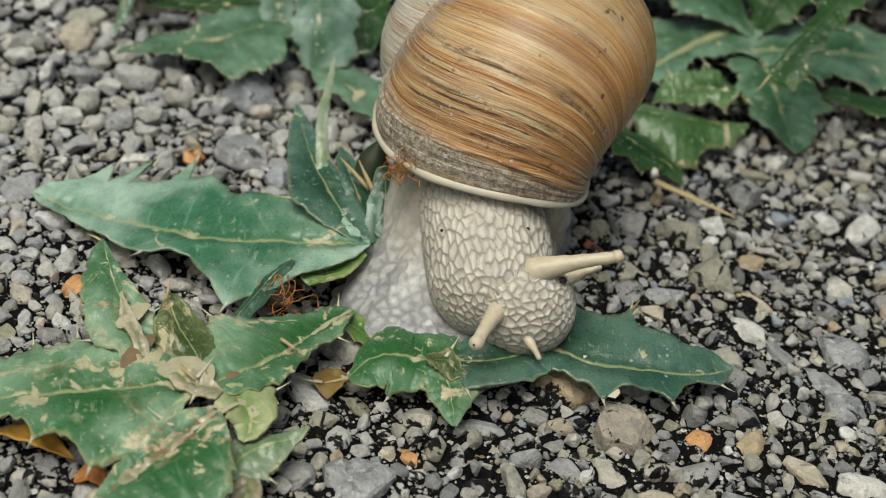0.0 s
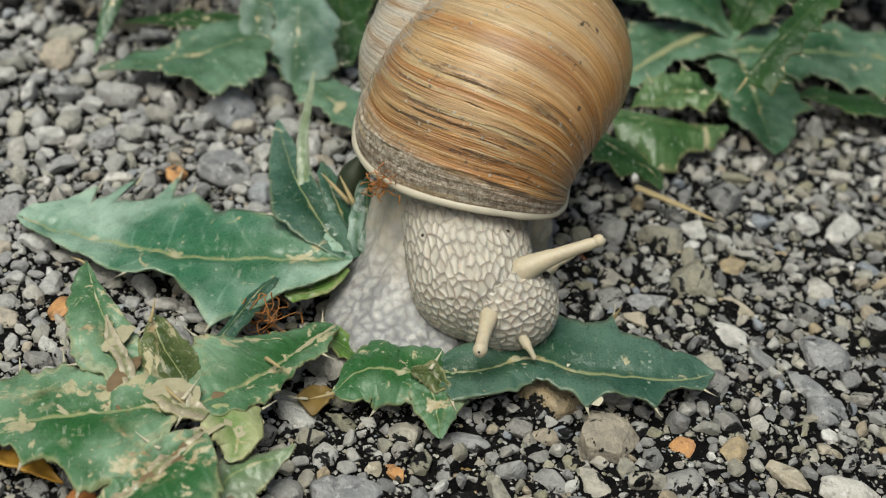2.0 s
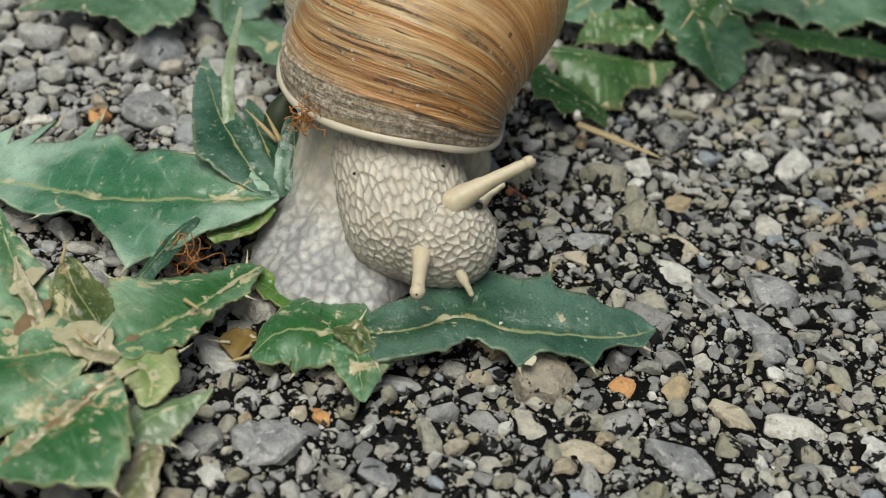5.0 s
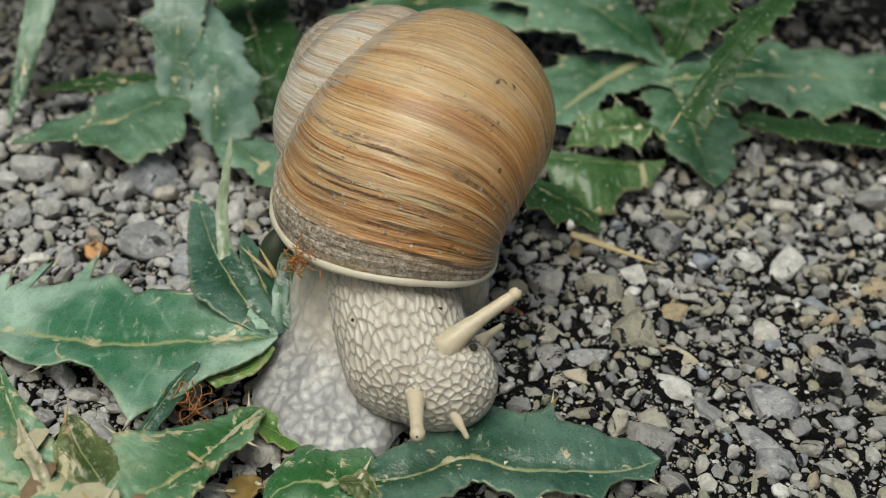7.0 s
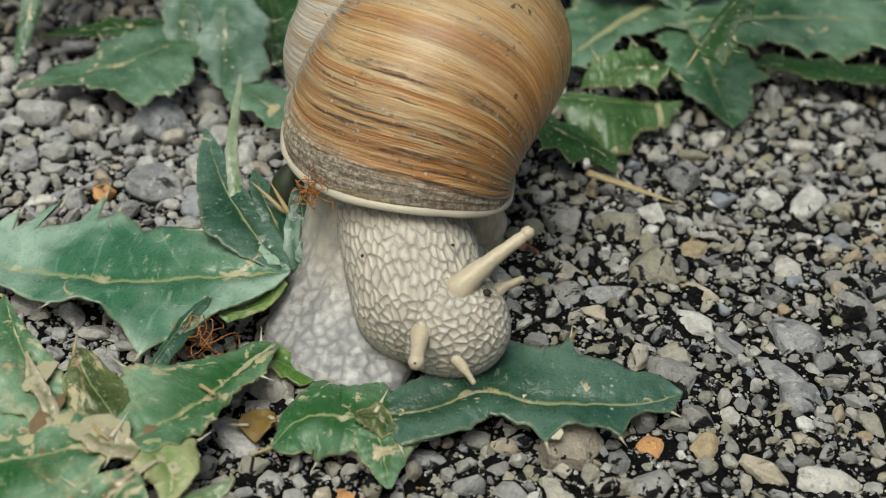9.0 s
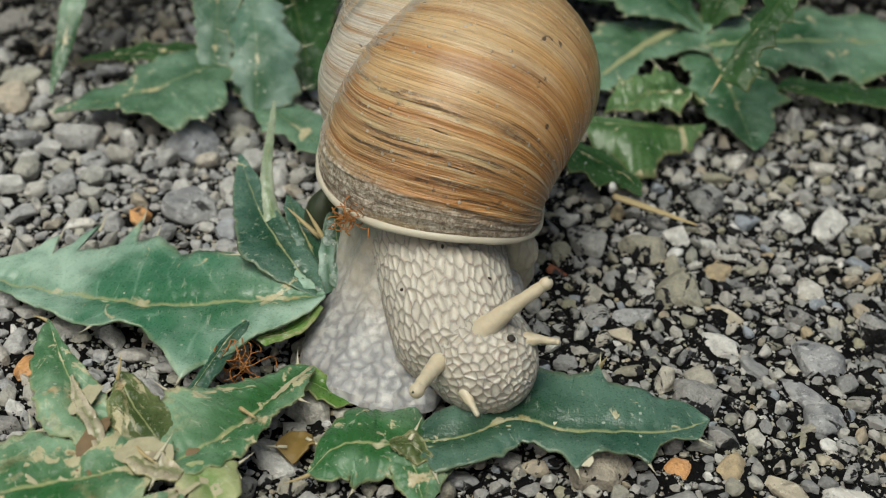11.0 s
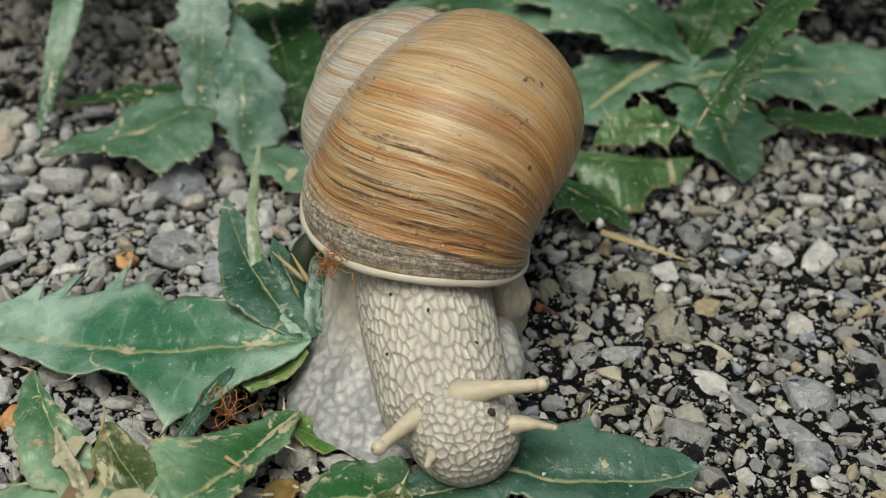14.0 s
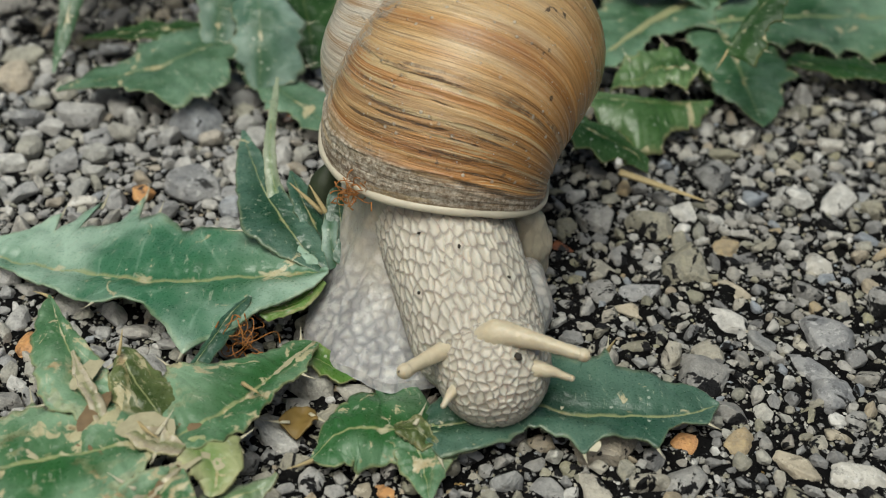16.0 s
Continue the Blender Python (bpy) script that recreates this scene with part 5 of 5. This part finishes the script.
# leaves behind
leaf("thistle leaf with notched lobes lying behind the snail", [
    ([(-56, 45, 9.0), (-67.1, 30.1, 8.0), (-76.8, 25.5, 6.0), (-85.1, 20.8, 5.0)],
     [(0.2, 7.2), (0.3, 13.8), (0.392, 11.9), (0.453, 15.0), (0.52, 17.0), (0.56, 8.6), (0.671, 4.2)], [(0.05, 7.2), (0.25, 10.8), (0.40, 12.0), (0.6, 10.8), (0.7, 6.0), (0.807, 5.2)], LEAF_BACK, dict(seed=9, lobes=4, depth=0.24)),
    ([(-56, 46, 9), (-66, 44, 8), (-77, 42, 7), (-88, 40, 5)], [(0.2, 4), (0.5, 4), (0.8, 2)], [(0.2, 4), (0.5, 4.5), (0.8, 2.5)], LEAF_DARK, dict(rib_w=0.12, seed=10, lobes=5, depth=0.34))])
leaf("upright bluish thistle leaf seen edge on with side teeth", [
    ([(-59.0, 37.6, 6.0), (-60.0, 43.3, 14.0), (-60.9, 48.1, 20.0), (-62.7, 55.1, 26.0), (-65.2, 63.0, 28.0)],
     [(0.1, 3.2), (0.3, 4.0), (0.42, 4.6), (0.5, 8.0), (0.56, 4.6), (0.8, 5.0)], [(0.1, 3), (0.3, 4.2), (0.6, 5), (0.8, 5)], LEAF_FROST, dict(rib_w=0.12, seed=11, droop=0.0)),
    ([(-48.6, 31.3, 5.0), (-49.8, 36.3, 12.0), (-52.5, 44.3, 17.0), (-58.6, 57.4, 21.0)],
     [(0.185, 5.1), (0.336, 5.4), (0.5, 5.4), (0.8, 3.4)], [(0.1, 8.0), (0.335, 9.5), (0.5, 8.2), (0.8, 5.0)], LEAF_FROST, dict(rib_w=0.12, seed=12, lobes=4, depth=0.27, droop=0.35))])
leaf("low thistle leaf half under the shell", [
    ([(-55.1, 37.5, 6.0), (-45.6, 32.1, 5.0), (-36.3, 26.1, 4.0), (-26, 18, 4.0)], [(0.1, 6.6), (0.382, 7.4), (0.672, 6.6)], [(0.335, 5.2), (0.554, 4.2), (0.808, 3.2)], LEAF_BACK, dict(rib_w=0.12, seed=13, lobes=4, depth=0.31))])
leaf("dark green thistle leaf behind the shell", [
    ([(-40.8, 42.9, 4.0), (-46.4, 55.7, 10.0), (-53.4, 68.3, 14.0), (-58.7, 78.7, 16.0), (-64, 92, 17)], [(0.188, 7), (0.483, 8), (0.819, 7)], [(0.265, 8), (0.533, 11), (0.844, 11)], LEAF_DARK, dict(rib_w=0.12, seed=14, lobes=4, depth=0.27))])
leaf("pale thistle leaf turned up to show its underside", [
    ([(-40, 80, 20.0), (-51.9, 64.5, 22.0), (-60.0, 60.0, 22.0), (-69.9, 58.9, 22.0)], [(0.316, 5.0), (0.5, 6), (0.55, 9), (0.6, 4.6), (0.771, 3.2)], [(0.155, 4.7), (0.56, 5), (0.856, 3.2)], LEAF_PALE, dict(seed=15, lobes=4, depth=0.31))])
leaf("narrow bent blade of fresh green grass", [
    ([(-96, 78, 28), (-93.0, 64.5, 24.0), (-91.0, 51.7, 18.0), (-90.5, 40.9, 10.0), (-90.5, 31.1, 2.0)], [(0.2, 3.4), (0.6, 2.6), (0.9, 1.2)], [(0.2, 3.4), (0.6, 2.6), (0.9, 1.2)], LEAF_BACK, dict(seed=16, droop=0.2, rib_w=0.12))], name="grass_blade")
leaf("broad thistle leaf with pale rib and a pinhole on the gravel", [
    ([(34.3, 76.4, 7.0), (44.0, 79.3, 8.0), (54.5, 82.4, 8.0), (67.4, 85.5, 8.0), (81.6, 89.3, 8.0), (98, 93, 7)],
     [(0.08, 14.5), (0.27, 17.9), (0.45, 19.2), (0.58, 14.9), (0.70, 14.0), (0.85, 10.0)], [(0.04, 7.8), (0.15, 11.2), (0.33, 12.4), (0.42, 15.6), (0.46, 19.1), (0.52, 12.2), (0.59, 13.8), (0.7, 17.5), (0.75, 10.0), (0.9, 8.8)], LEAF_BACK, dict(seed=17, lobes=6, depth=0.31, rib_w=0.7)),
    ([(33.5, 79.7, 7.0), (38.6, 67.1, 7.0), (43.2, 54.4, 5.0), (46.6, 45.8, 3.0)], [(0.325, 10.9), (0.528, 13.9), (0.72, 8.8), (0.92, 3.9)], [(0.1, 6.8), (0.354, 7.8), (0.644, 8.6), (0.755, 6.3), (0.863, 3.5)], LEAF_BACK, dict(rib_w=0.12, seed=18, lobes=4, depth=0.24)),
    ([(35.4, 88.1, 8.0), (26.4, 75.8, 9.0), (19.3, 63.7, 9.0), (12.6, 52.0, 8.0)], [(0.294, 10.8), (0.575, 4.8), (0.765, 4.9), (0.95, 4.4)], [(0.122, 6.6), (0.35, 10.0), (0.542, 15.5), (0.775, 13.3)], LEAF_BACK, dict(seed=19, lobes=4, depth=0.27, rib_w=1.2, rib_paint=RIB_PALE)),
    ([(34.5, 80.6, 8.0), (25.4, 82.2, 14.0), (15.2, 88.7, 16.0), (2, 98, 18.0), (-14, 108, 18)], [(0.157, 8.2), (0.279, 14.3), (0.462, 17.4), (0.805, 14.8)], [(0.152, 11.8), (0.47, 10.9), (0.801, 9.6)], LEAF_BACK, dict(rib_w=0.12, seed=20, lobes=5, depth=0.34)),
    ([(35.0, 83.1, 8.0), (37.0, 87.5, 14.0), (38.5, 98.4, 18.0), (40, 112, 22.0)], [(0.25, 9.2), (0.6, 10.5)], [(0.258, 8.0), (0.5, 10.6), (0.8, 6.6)], LEAF_DARK, dict(rib_w=0.12, seed=21, lobes=4, depth=0.34))])
leaf("curled holed thistle lobe folded over itself", [
    ([(36, 57, 5.0), (29, 52, 9.0), (22, 49, 8.0), (17, 47, 5.0)], [(0.2, 5.0), (0.5, 7.5), (0.8, 5.0)], [(0.1, 7.5), (0.25, 11.2), (0.35, 7.5), (0.5, 10.6), (0.62, 8.1), (0.8, 5.6)], LEAF_OLIVE, dict(seed=22, lobes=4, depth=0.34, crumple=5.0, wave=3.0, valley=0.6, frayed=0.15)),
    ([(13, 39.4, 8.0), (22.5, 40.5, 8.0), (30.0, 43.9, 6.5), (36.4, 48.7, 5.0)], [(0.12, 2.4), (0.391, 3.6), (0.77, 3.4)], [(0.165, 7.2), (0.295, 11.0), (0.345, 13.4), (0.475, 8.5), (0.666, 6.1)], LEAF_OLIVE, dict(seed=23, lobes=3, depth=0.30, droop=0.55, wave=2.0, rib_w=0.4)),
    ([(9, 32.0, 8.0), (18.4, 29.0, 6.0), (23.3, 28.4, 4.0), (26.3, 25.1, 3.0)], [(0.143, 3.1), (0.522, 5.2), (0.666, 3.8)], [(0.266, 7.1), (0.496, 6.5), (0.859, 2.8)], LEAF_DARK, dict(seed=24, lobes=4, depth=0.34))])
# this dark leaf is broadened to stand for the shaded gap beside it
leaf("dark narrow thistle leaf on the gravel, broadened to stand for shade", [
    ([(50.3, 65.4, 6.0), (60.5, 65.1, 7.0), (69.7, 65.6, 6.5), (84, 67.5, 6.0), (100, 71, 5.0)], [(0.034, 4.0), (0.338, 6.0), (0.643, 5.0)], [(0.188, 3.8), (0.444, 3.2), (0.696, 3.4)], LEAF_DARK, dict(seed=25, lobes=5, depth=0.27))])
LEAF_HANG = leaf("drooping dark thistle leaf tip with a long pale thorn", [
    ([(57.2, 79.0, 36.0), (53.9, 70.0, 34.0), (48.8, 61.3, 31.0), (43.9, 52.8, 27.0), (40.2, 47.9, 23.0), (37.2, 43.9, 19.0)],
     [(0.138, 5.2), (0.357, 3.6), (0.655, 3.9), (0.985, 6.4)],
     [(0.199, 4.9), (0.216, 0.8), (0.446, 4.7), (0.816, 1.3)],
     LEAF_DARK, dict(seed=26, lobes=7, depth=0.35, droop=0.2, rib_w=0.1, frayed=0.12))])
leaf("dark thistle leaves massed behind the shell", [
    ([(-58, 92, 8), (-35, 100, 14), (-12, 106, 16), (12, 108, 14)], [(0.2, 8), (0.4, 12), (0.5, 8), (0.7, 12), (0.85, 6)], [(0.2, 8), (0.4, 11), (0.5, 8), (0.7, 11), (0.85, 6)], LEAF_DARK, dict(seed=41, lobes=6, depth=0.34)),
    ([(-40, 84, 6), (-22, 88, 10), (-5, 86, 13), (14, 80, 12)], [(0.2, 6), (0.4, 9), (0.5, 6), (0.7, 9), (0.85, 5)], [(0.2, 6), (0.4, 9), (0.5, 6), (0.7, 8), (0.85, 4)], LEAF_BACK, dict(seed=42, lobes=6, depth=0.34)),
    ([(30, 104, 8), (48, 112, 14), (66, 118, 16), (86, 120, 14)], [(0.2, 8), (0.4, 12), (0.5, 8), (0.7, 12), (0.85, 6)], [(0.2, 6), (0.4, 7), (0.5, 5), (0.7, 7), (0.85, 4)], LEAF_DARK, dict(seed=43, lobes=6, depth=0.34))])
leaf("dark weedy leaves at the edge of the asphalt", [
    ([(-125, 92, 4), (-112, 82, 16), (-100, 70, 22), (-90, 58, 20)], [(0.2, 5), (0.4, 8), (0.5, 5), (0.7, 6), (0.85, 4)], [(0.2, 5), (0.4, 7), (0.5, 5), (0.7, 6), (0.85, 3)], LEAF_DARK, dict(seed=44, lobes=6, depth=0.34)),
    ([(-112, 100, 4), (-98, 92, 16), (-84, 86, 20), (-72, 82, 18)], [(0.2, 5), (0.4, 8), (0.5, 5), (0.7, 6), (0.85, 4)], [(0.2, 5), (0.4, 7), (0.5, 5), (0.7, 6), (0.85, 3)], LEAF_DARK, dict(seed=45, lobes=6, depth=0.34))])
# a dry stalk
v, f = tube([(21.2 * MM, 20.3 * MM, 5.5 * MM), (28.5 * MM, 19.5 * MM, 4.5 * MM), (36.7 * MM, 18.3 * MM, 3.4 * MM)], [0.9 * MM, 0.75 * MM, 0.25 * MM], 16, 8, 0.5)
tagged(link_mesh("straw", v, f, STRAW), "flat yellow dry straw leaning on gravel", "straw")

# scars on the leaves
for k, (thing, x, y, r) in enumerate(((LEAF_UNDER, 22.2, -23.0, 1.3), (LEAF_UNDER, 19.5, -21.5, 0.8), (LEAF_UNDER, 14.6, -30.6, 1.3), (LEAF_UNDER, 17.3, -31.4, 0.9), (LEAF_UNDER, 22, -37.5, 1.2),
                                      (LEAF_LONG, -41.0, -33.5, 1.5), (LEAF_LONG, -39.5, -37.0, 1.2), (LEAF_LONG, -47.5, -30.8, 1.2), (LEAF_LONG, -34.0, -35.0, 0.8), (LEAF_LONG, -52, -27.5, 0.9))):
    scar(thing.children[0], x, y, r, SPINE, k)

for k, (x, y, r, long, turn, paint) in enumerate((
    (-35.7, -63.1, 2.6, 1.6, 0.2, SCAR), (-25.7, -65.0, 3.4, 1.2, 1.2, SCAR), (-29.8, -70.5, 1.2, 4.0, 0.9, SCAR), (-31.0, -76.4, 1.2, 4.5, 0.8, SCAR_DARK),
    (-32.5, -80.3, 1.3, 4.0, 0.8, SCAR), (-47.2, -71.4, 0.9, 5.0, -0.3, SCAR), (-41.4, -67.6, 1.0, 4.0, -0.3, SCAR_DARK), (-42.2, -70.6, 1.0, 1.6, 1.2, SCAR),
    (-43.4, -62.2, 1.3, 3.0, 1.3, SCAR_DARK), (-46.7, -56.9, 1.4, 2.2, 1.2, SCAR), (-31.6, -60.6, 1.6, 2.2, 0.5, SCAR_DARK), (-23.8, -56.2, 0.8, 4.0, 0.9, SCAR),
    (-21.5, -47.9, 0.8, 4.0, 0.9, SCAR), (-28.6, -74.4, 1.0, 1.5, 0.3, SCAR), (-54.0, -66.4, 0.8, 2.0, 0, SCAR), (-52.9, -63.4, 0.9, 2.4, 0, SCAR))):
    near = min((c for c in LEAF_TORN.children if c.name.split('.')[0] in ('blade', 'lobe')), key=lambda c: min((v.co.x - x * MM) ** 2 + (v.co.y - y * MM) ** 2 - 2e-4 * v.co.z for v in c.data.vertices))
    scar(near, x, y, r, paint, k + 20, long, turn)

# long thorns on torn lobes
for thing, a, b, c in (
    (LEAF_TORN, (-43.2, -53.1, 13.0), (-43.1, -52.3, 14.5), (-43.5, -50.3, 15.5)),
    (LEAF_TORN, (-37.4, -62.2, 10.2), (-34.7, -64.9, 11.5), (-32.7, -65.5, 11.0)),
    (LEAF_TORN, (-25.9, -51.1, 9.5), (-23.5, -53.1, 10.5), (-22.6, -52.9, 9.5)),
    (LEAF_TORN, (-18.4, -66.4, 6.3), (-17.4, -65.5, 7.4), (-17.2, -64.7, 8.0)),
    (LEAF_TORN, (-58.1, -41.9, 11.0), (-59.5, -41.8, 11.6), (-61.0, -42.0, 12.0)),
    (LEAF_HANG, (37.8, 44.8, 19.8), (36.6, 42.8, 18.0), (35.7, 41.5, 16.5)),
    (LEAF_UNDER, (-14.9, -50.1, 5.4), (-16.3, -51.7, 5.8), (-17.7, -52.9, 6.0)),
    (LEAF_UNDER, (22.5, -17.0, 4.3), (22.9, -17.2, 5.8), (23.4, -17.4, 7.3))):
    v, f = tube([tuple(k * MM for k in p) for p in (a, b, c)], [0.36 * MM, 0.22 * MM, 0.03 * MM], 12, 6)
    link_mesh("spine", v, f, STRAW, thing)

# small litter
fibres("withered_flower", "rust-brown tangle of dry flower threads on the shell lip", "dry flower", -17.0, -22.8, 24.5, 26, 3.6, 21, 1.8, RUST)
fibres("withered_flower", "rust-brown tangle of dry flower threads on a leaf", "dry flower", -29.5, -39.5, 7.5, 24, 5.2, 22, 3.4, RUST)
v, f = tube([(-25 * MM, -12 * MM, 5 * MM), (-25.5 * MM, -10 * MM, 10 * MM), (-25 * MM, -8 * MM, 15 * MM), (-24.5 * MM, -7 * MM, 18 * MM)], [1.6 * MM, 3.0 * MM, 2.6 * MM, 0.6 * MM], 18, 12)
tagged(link_mesh("flower_bud", v, f, BUD), "dark green scaly thistle bud beside the shell", "flower bud")
for a, b in (((-24, -14, 13), (-30, -12, 16.5)), ((-23, -15, 13.5), (-26.5, -13, 17.5))):
    v, f = tube([tuple(c * MM for c in a), tuple((p + q) / 2 * MM for p, q in zip(a, b)), tuple(c * MM for c in b)], [0.45 * MM, 0.35 * MM, 0.06 * MM], 8, 6)
    tagged(link_mesh("thorn", v, f, STRAW), "long straw-coloured thistle thorn beside the bud", "thorn")
crumb("grain", "small white grain lying on a leaf", "grain", -29.6, -20.4, 9.6, 0.5, WHITE, 2)
crumb("grain", "white grain lying on a dark leaf", "grain", 20.9, 21.6, 6.4, 1.2, WHITE, 5)
for label, rib, half, paint in (
    ("curled orange-yellow withered petal on the asphalt", [(-58.5, -76.5, 2.0), (-54.5, -77.0, 3.6), (-50.5, -76.6, 3.2), (-46.5, -76.8, 1.6)], 1.7, PETAL),
    ("rust-coloured withered petal on the asphalt", [(-44.5, -80.5, 1.8), (-42.0, -79.5, 3.0), (-39.8, -80.8, 2.2)], 1.6, RUST),
    ("dull ochre withered petal beside the leaf stalk", [(-17.0, -47.2, 2.2), (-18.0, -50.0, 2.8), (-17.6, -53.2, 2.2)], 2.6, PETAL_DULL),
    ("ochre withered petal below the leaf stalk", [(-24.4, -38.6, 2.6), (-25.6, -40.2, 3.2), (-25.4, -42.0, 2.4)], 1.0, PETAL)):
    petal = tagged(empty("petal"), label, "petal")
    leaf_part("blade", rib, [(0.3, half), (0.7, 0.8 * half)], [(0.3, 0.8 * half), (0.7, half)], paint, petal, droop=-0.25, wave=0.8, seed=70, rows=40, cols=9, rib_w=0.08, crumple=1.6, rib_paint=paint)

BUG = build_insect()
ground = build_ground()
SNAIL, SNAIL_PARTS = build_snail()
build_stones(ground)
# seconds, place (mm), tilt and turn (degrees)
NECK_ROWS = [(0, -4.5, -16.6, 17.0, 21.9, 23.1), (3.5, -5.4, -14.3, 17.9, 23.6, 25.0), (6, -4.9, -15.0, 17.4, 25.1, 27.6), (9.5, -4.3, -17.1, 16.7, 22.4, 23.5), (12, -3.5, -17.9, 15.8, 25.5, 26.9), (13.5, -2.7, -20.2, 15.2, 22.6, 24.7), (14.5, -2.3, -22.2, 14.9, 20.4, 22.4), (16, -0.9, -22.9, 14.8, 18.8, 27.1)]
HEAD_ROWS = [(0, 5.1, -30.3, 11.2, -3.7, -14.3, 65.7), (3.5, 4.5, -26.6, 11.5, -2.0, -16.5, 81.0), (6, 5.5, -27.5, 11.4, -11.7, -20.5, 75.1), (9.5, 5.4, -31.5, 11.2, -11.9, -15.3, 57.0), (12, 6.0, -33.2, 9.6, -11.9, -16.7, 29.7), (13.5, 6.2, -36.2, 9.7, -13.4, -11.6, 25.5), (14.5, 5.8, -39.0, 9.9, -16.2, -4.3, 17.4), (16, 8.1, -39.6, 10.1, -12.1, -5.6, 11.2)]
STALK_ROWS = {
    "eye_stalk_a": [(0, 2.6, -3.8, 7.1, -6, 0, 41), (3.5, 2.9, -4.3, 7.3, -16, 0, 38), (6, 3.0, -4.1, 7.1, -8, 0, 50), (9.5, 2.7, -3.7, 7.1, -15, 0, 67), (12, 1.0, -3.1, 6.4, -25, 0, 71), (13.5, 1.1, -3.0, 6.7, -14, 0, 65), (14.5, 1.2, -3.0, 6.9, -5, 0, 63), (16, 2.3, -3.6, 7.1, 11, 0, 73)],
    "eye_stalk_b": [(0, -6.0, -1.2, 3.9, -13, 0, -72), (3.5, -6.0, -1.2, 3.9, -17, 0, -74), (6, -6.0, -1.2, 3.9, -11, 0, -59), (9.5, -6.0, -1.2, 3.9, -18, 0, -48), (12, -6.0, -1.2, 3.9, -3, 0, -47), (13.5, -6.0, -1.2, 3.9, 5, 0, -59), (14.5, -6.0, -1.2, 3.9, 6, 0, -45), (16, -6.0, -1.2, 3.9, -1, 0, -45)],
    "feeler_a": [(0, 7.3, -5.3, 1.9, -12, 0, 49), (3.5, 6.8, -4.8, 1.7, -20, 0, 46), (6, 6.3, -4.6, 1.7, -11, 0, 56), (9.5, 6.3, -4.6, 1.9, -1, 0, 55), (12, 6.9, -5.0, 2.0, 25, 0, 61), (13.5, 8.3, -5.6, 1.5, 16, 0, 69), (14.5, 7.9, -5.3, 1.7, 11, 0, 75), (16, 6.9, -5.1, 2.0, 15, 0, 77)],
    "feeler_b": [(0, -5.7, -6.7, 0.0, 22, 0, -22), (3.5, -5.9, -7.0, -0.2, 31, 0, -36), (6, -5.8, -6.9, -0.2, 36, 0, -38), (9.5, -5.8, -7.2, -0.6, 43, 0, -12), (12, -5.7, -6.7, 0.0, 20, 0, -2), (13.5, -5.7, -6.7, 0.0, -3, 0, -24), (14.5, -5.7, -6.7, 0.0, -6, 0, -21), (16, -5.7, -6.7, 0.0, 16, 0, -30)],
}
FOLD_ROWS = [(0, 5.3, -9, 12), (3.5, 5.6, -9, 12), (7, 6.2, -8.5, 12), (9.7, 6.6, -9, 12), (11.8, 7.2, -9.5, 11.5), (14.5, 8.3, -10.5, 11), (16, 8.8, -11.5, 10.5)]
FLANK_ROWS = [(0, 5.2, -12.3, 8.5), (9.7, 5.7, -12.3, 8.5), (12, 7.7, -15.3, 8.5), (13, 9.2, -17.3, 8.5), (14, 9.5, -20.1, 8.5), (15, 10.8, -20.6, 8.5), (16, 11.2, -21.5, 8.5)]
BUG_ROWS = [(0, -100, -62, 1.5, 40), (11.3, -100, -62, 1.5, 40), (11.6, -79, -50, 1.8, 55), (11.8, -68.1, -35.1, 3.0, 70), (11.9, -66.7, -30.8, 5.4, 76), (12.0, -65.9, -26.1, 6.0, 72), (12.1, -64.5, -16.7, 4.0, 30), (12.2, -64.4, -14.3, 2.2, 12), (12.3, -64.1, -13.4, 2.0, 12), (12.4, -63.5, -13.1, 2.0, 15), (12.5, -63.0, -12.7, 2.0, 20), (12.6, -59.9, -9.1, 2.0, 25), (12.8, -52.6, -8.0, 2.0, 10), (13.0, -47.1, -7.7, 2.0, 12), (13.2, -42.8, -3.7, 2.0, 45), (13.6, -40, 14, 2.0, 75), (14.0, -40, 28, 1.8, 60), (16, -40, 28, 1.8, 60)]
UNDER_ROWS = [(0, 0.2, -3.3, 2.2), (3.5, 0.2, -2.8, 2.2), (3.7, 0.2, -3.3, 2.2), (5.8, 0.8, -7.2, 1.2), (9.5, 1.0, -7.6, 1.1), (11.8, 1.2, -8.7, 0.8), (14, 1.4, -9.5, 0.6), (16, 1.6, -9.9, 0.6)]
motions()
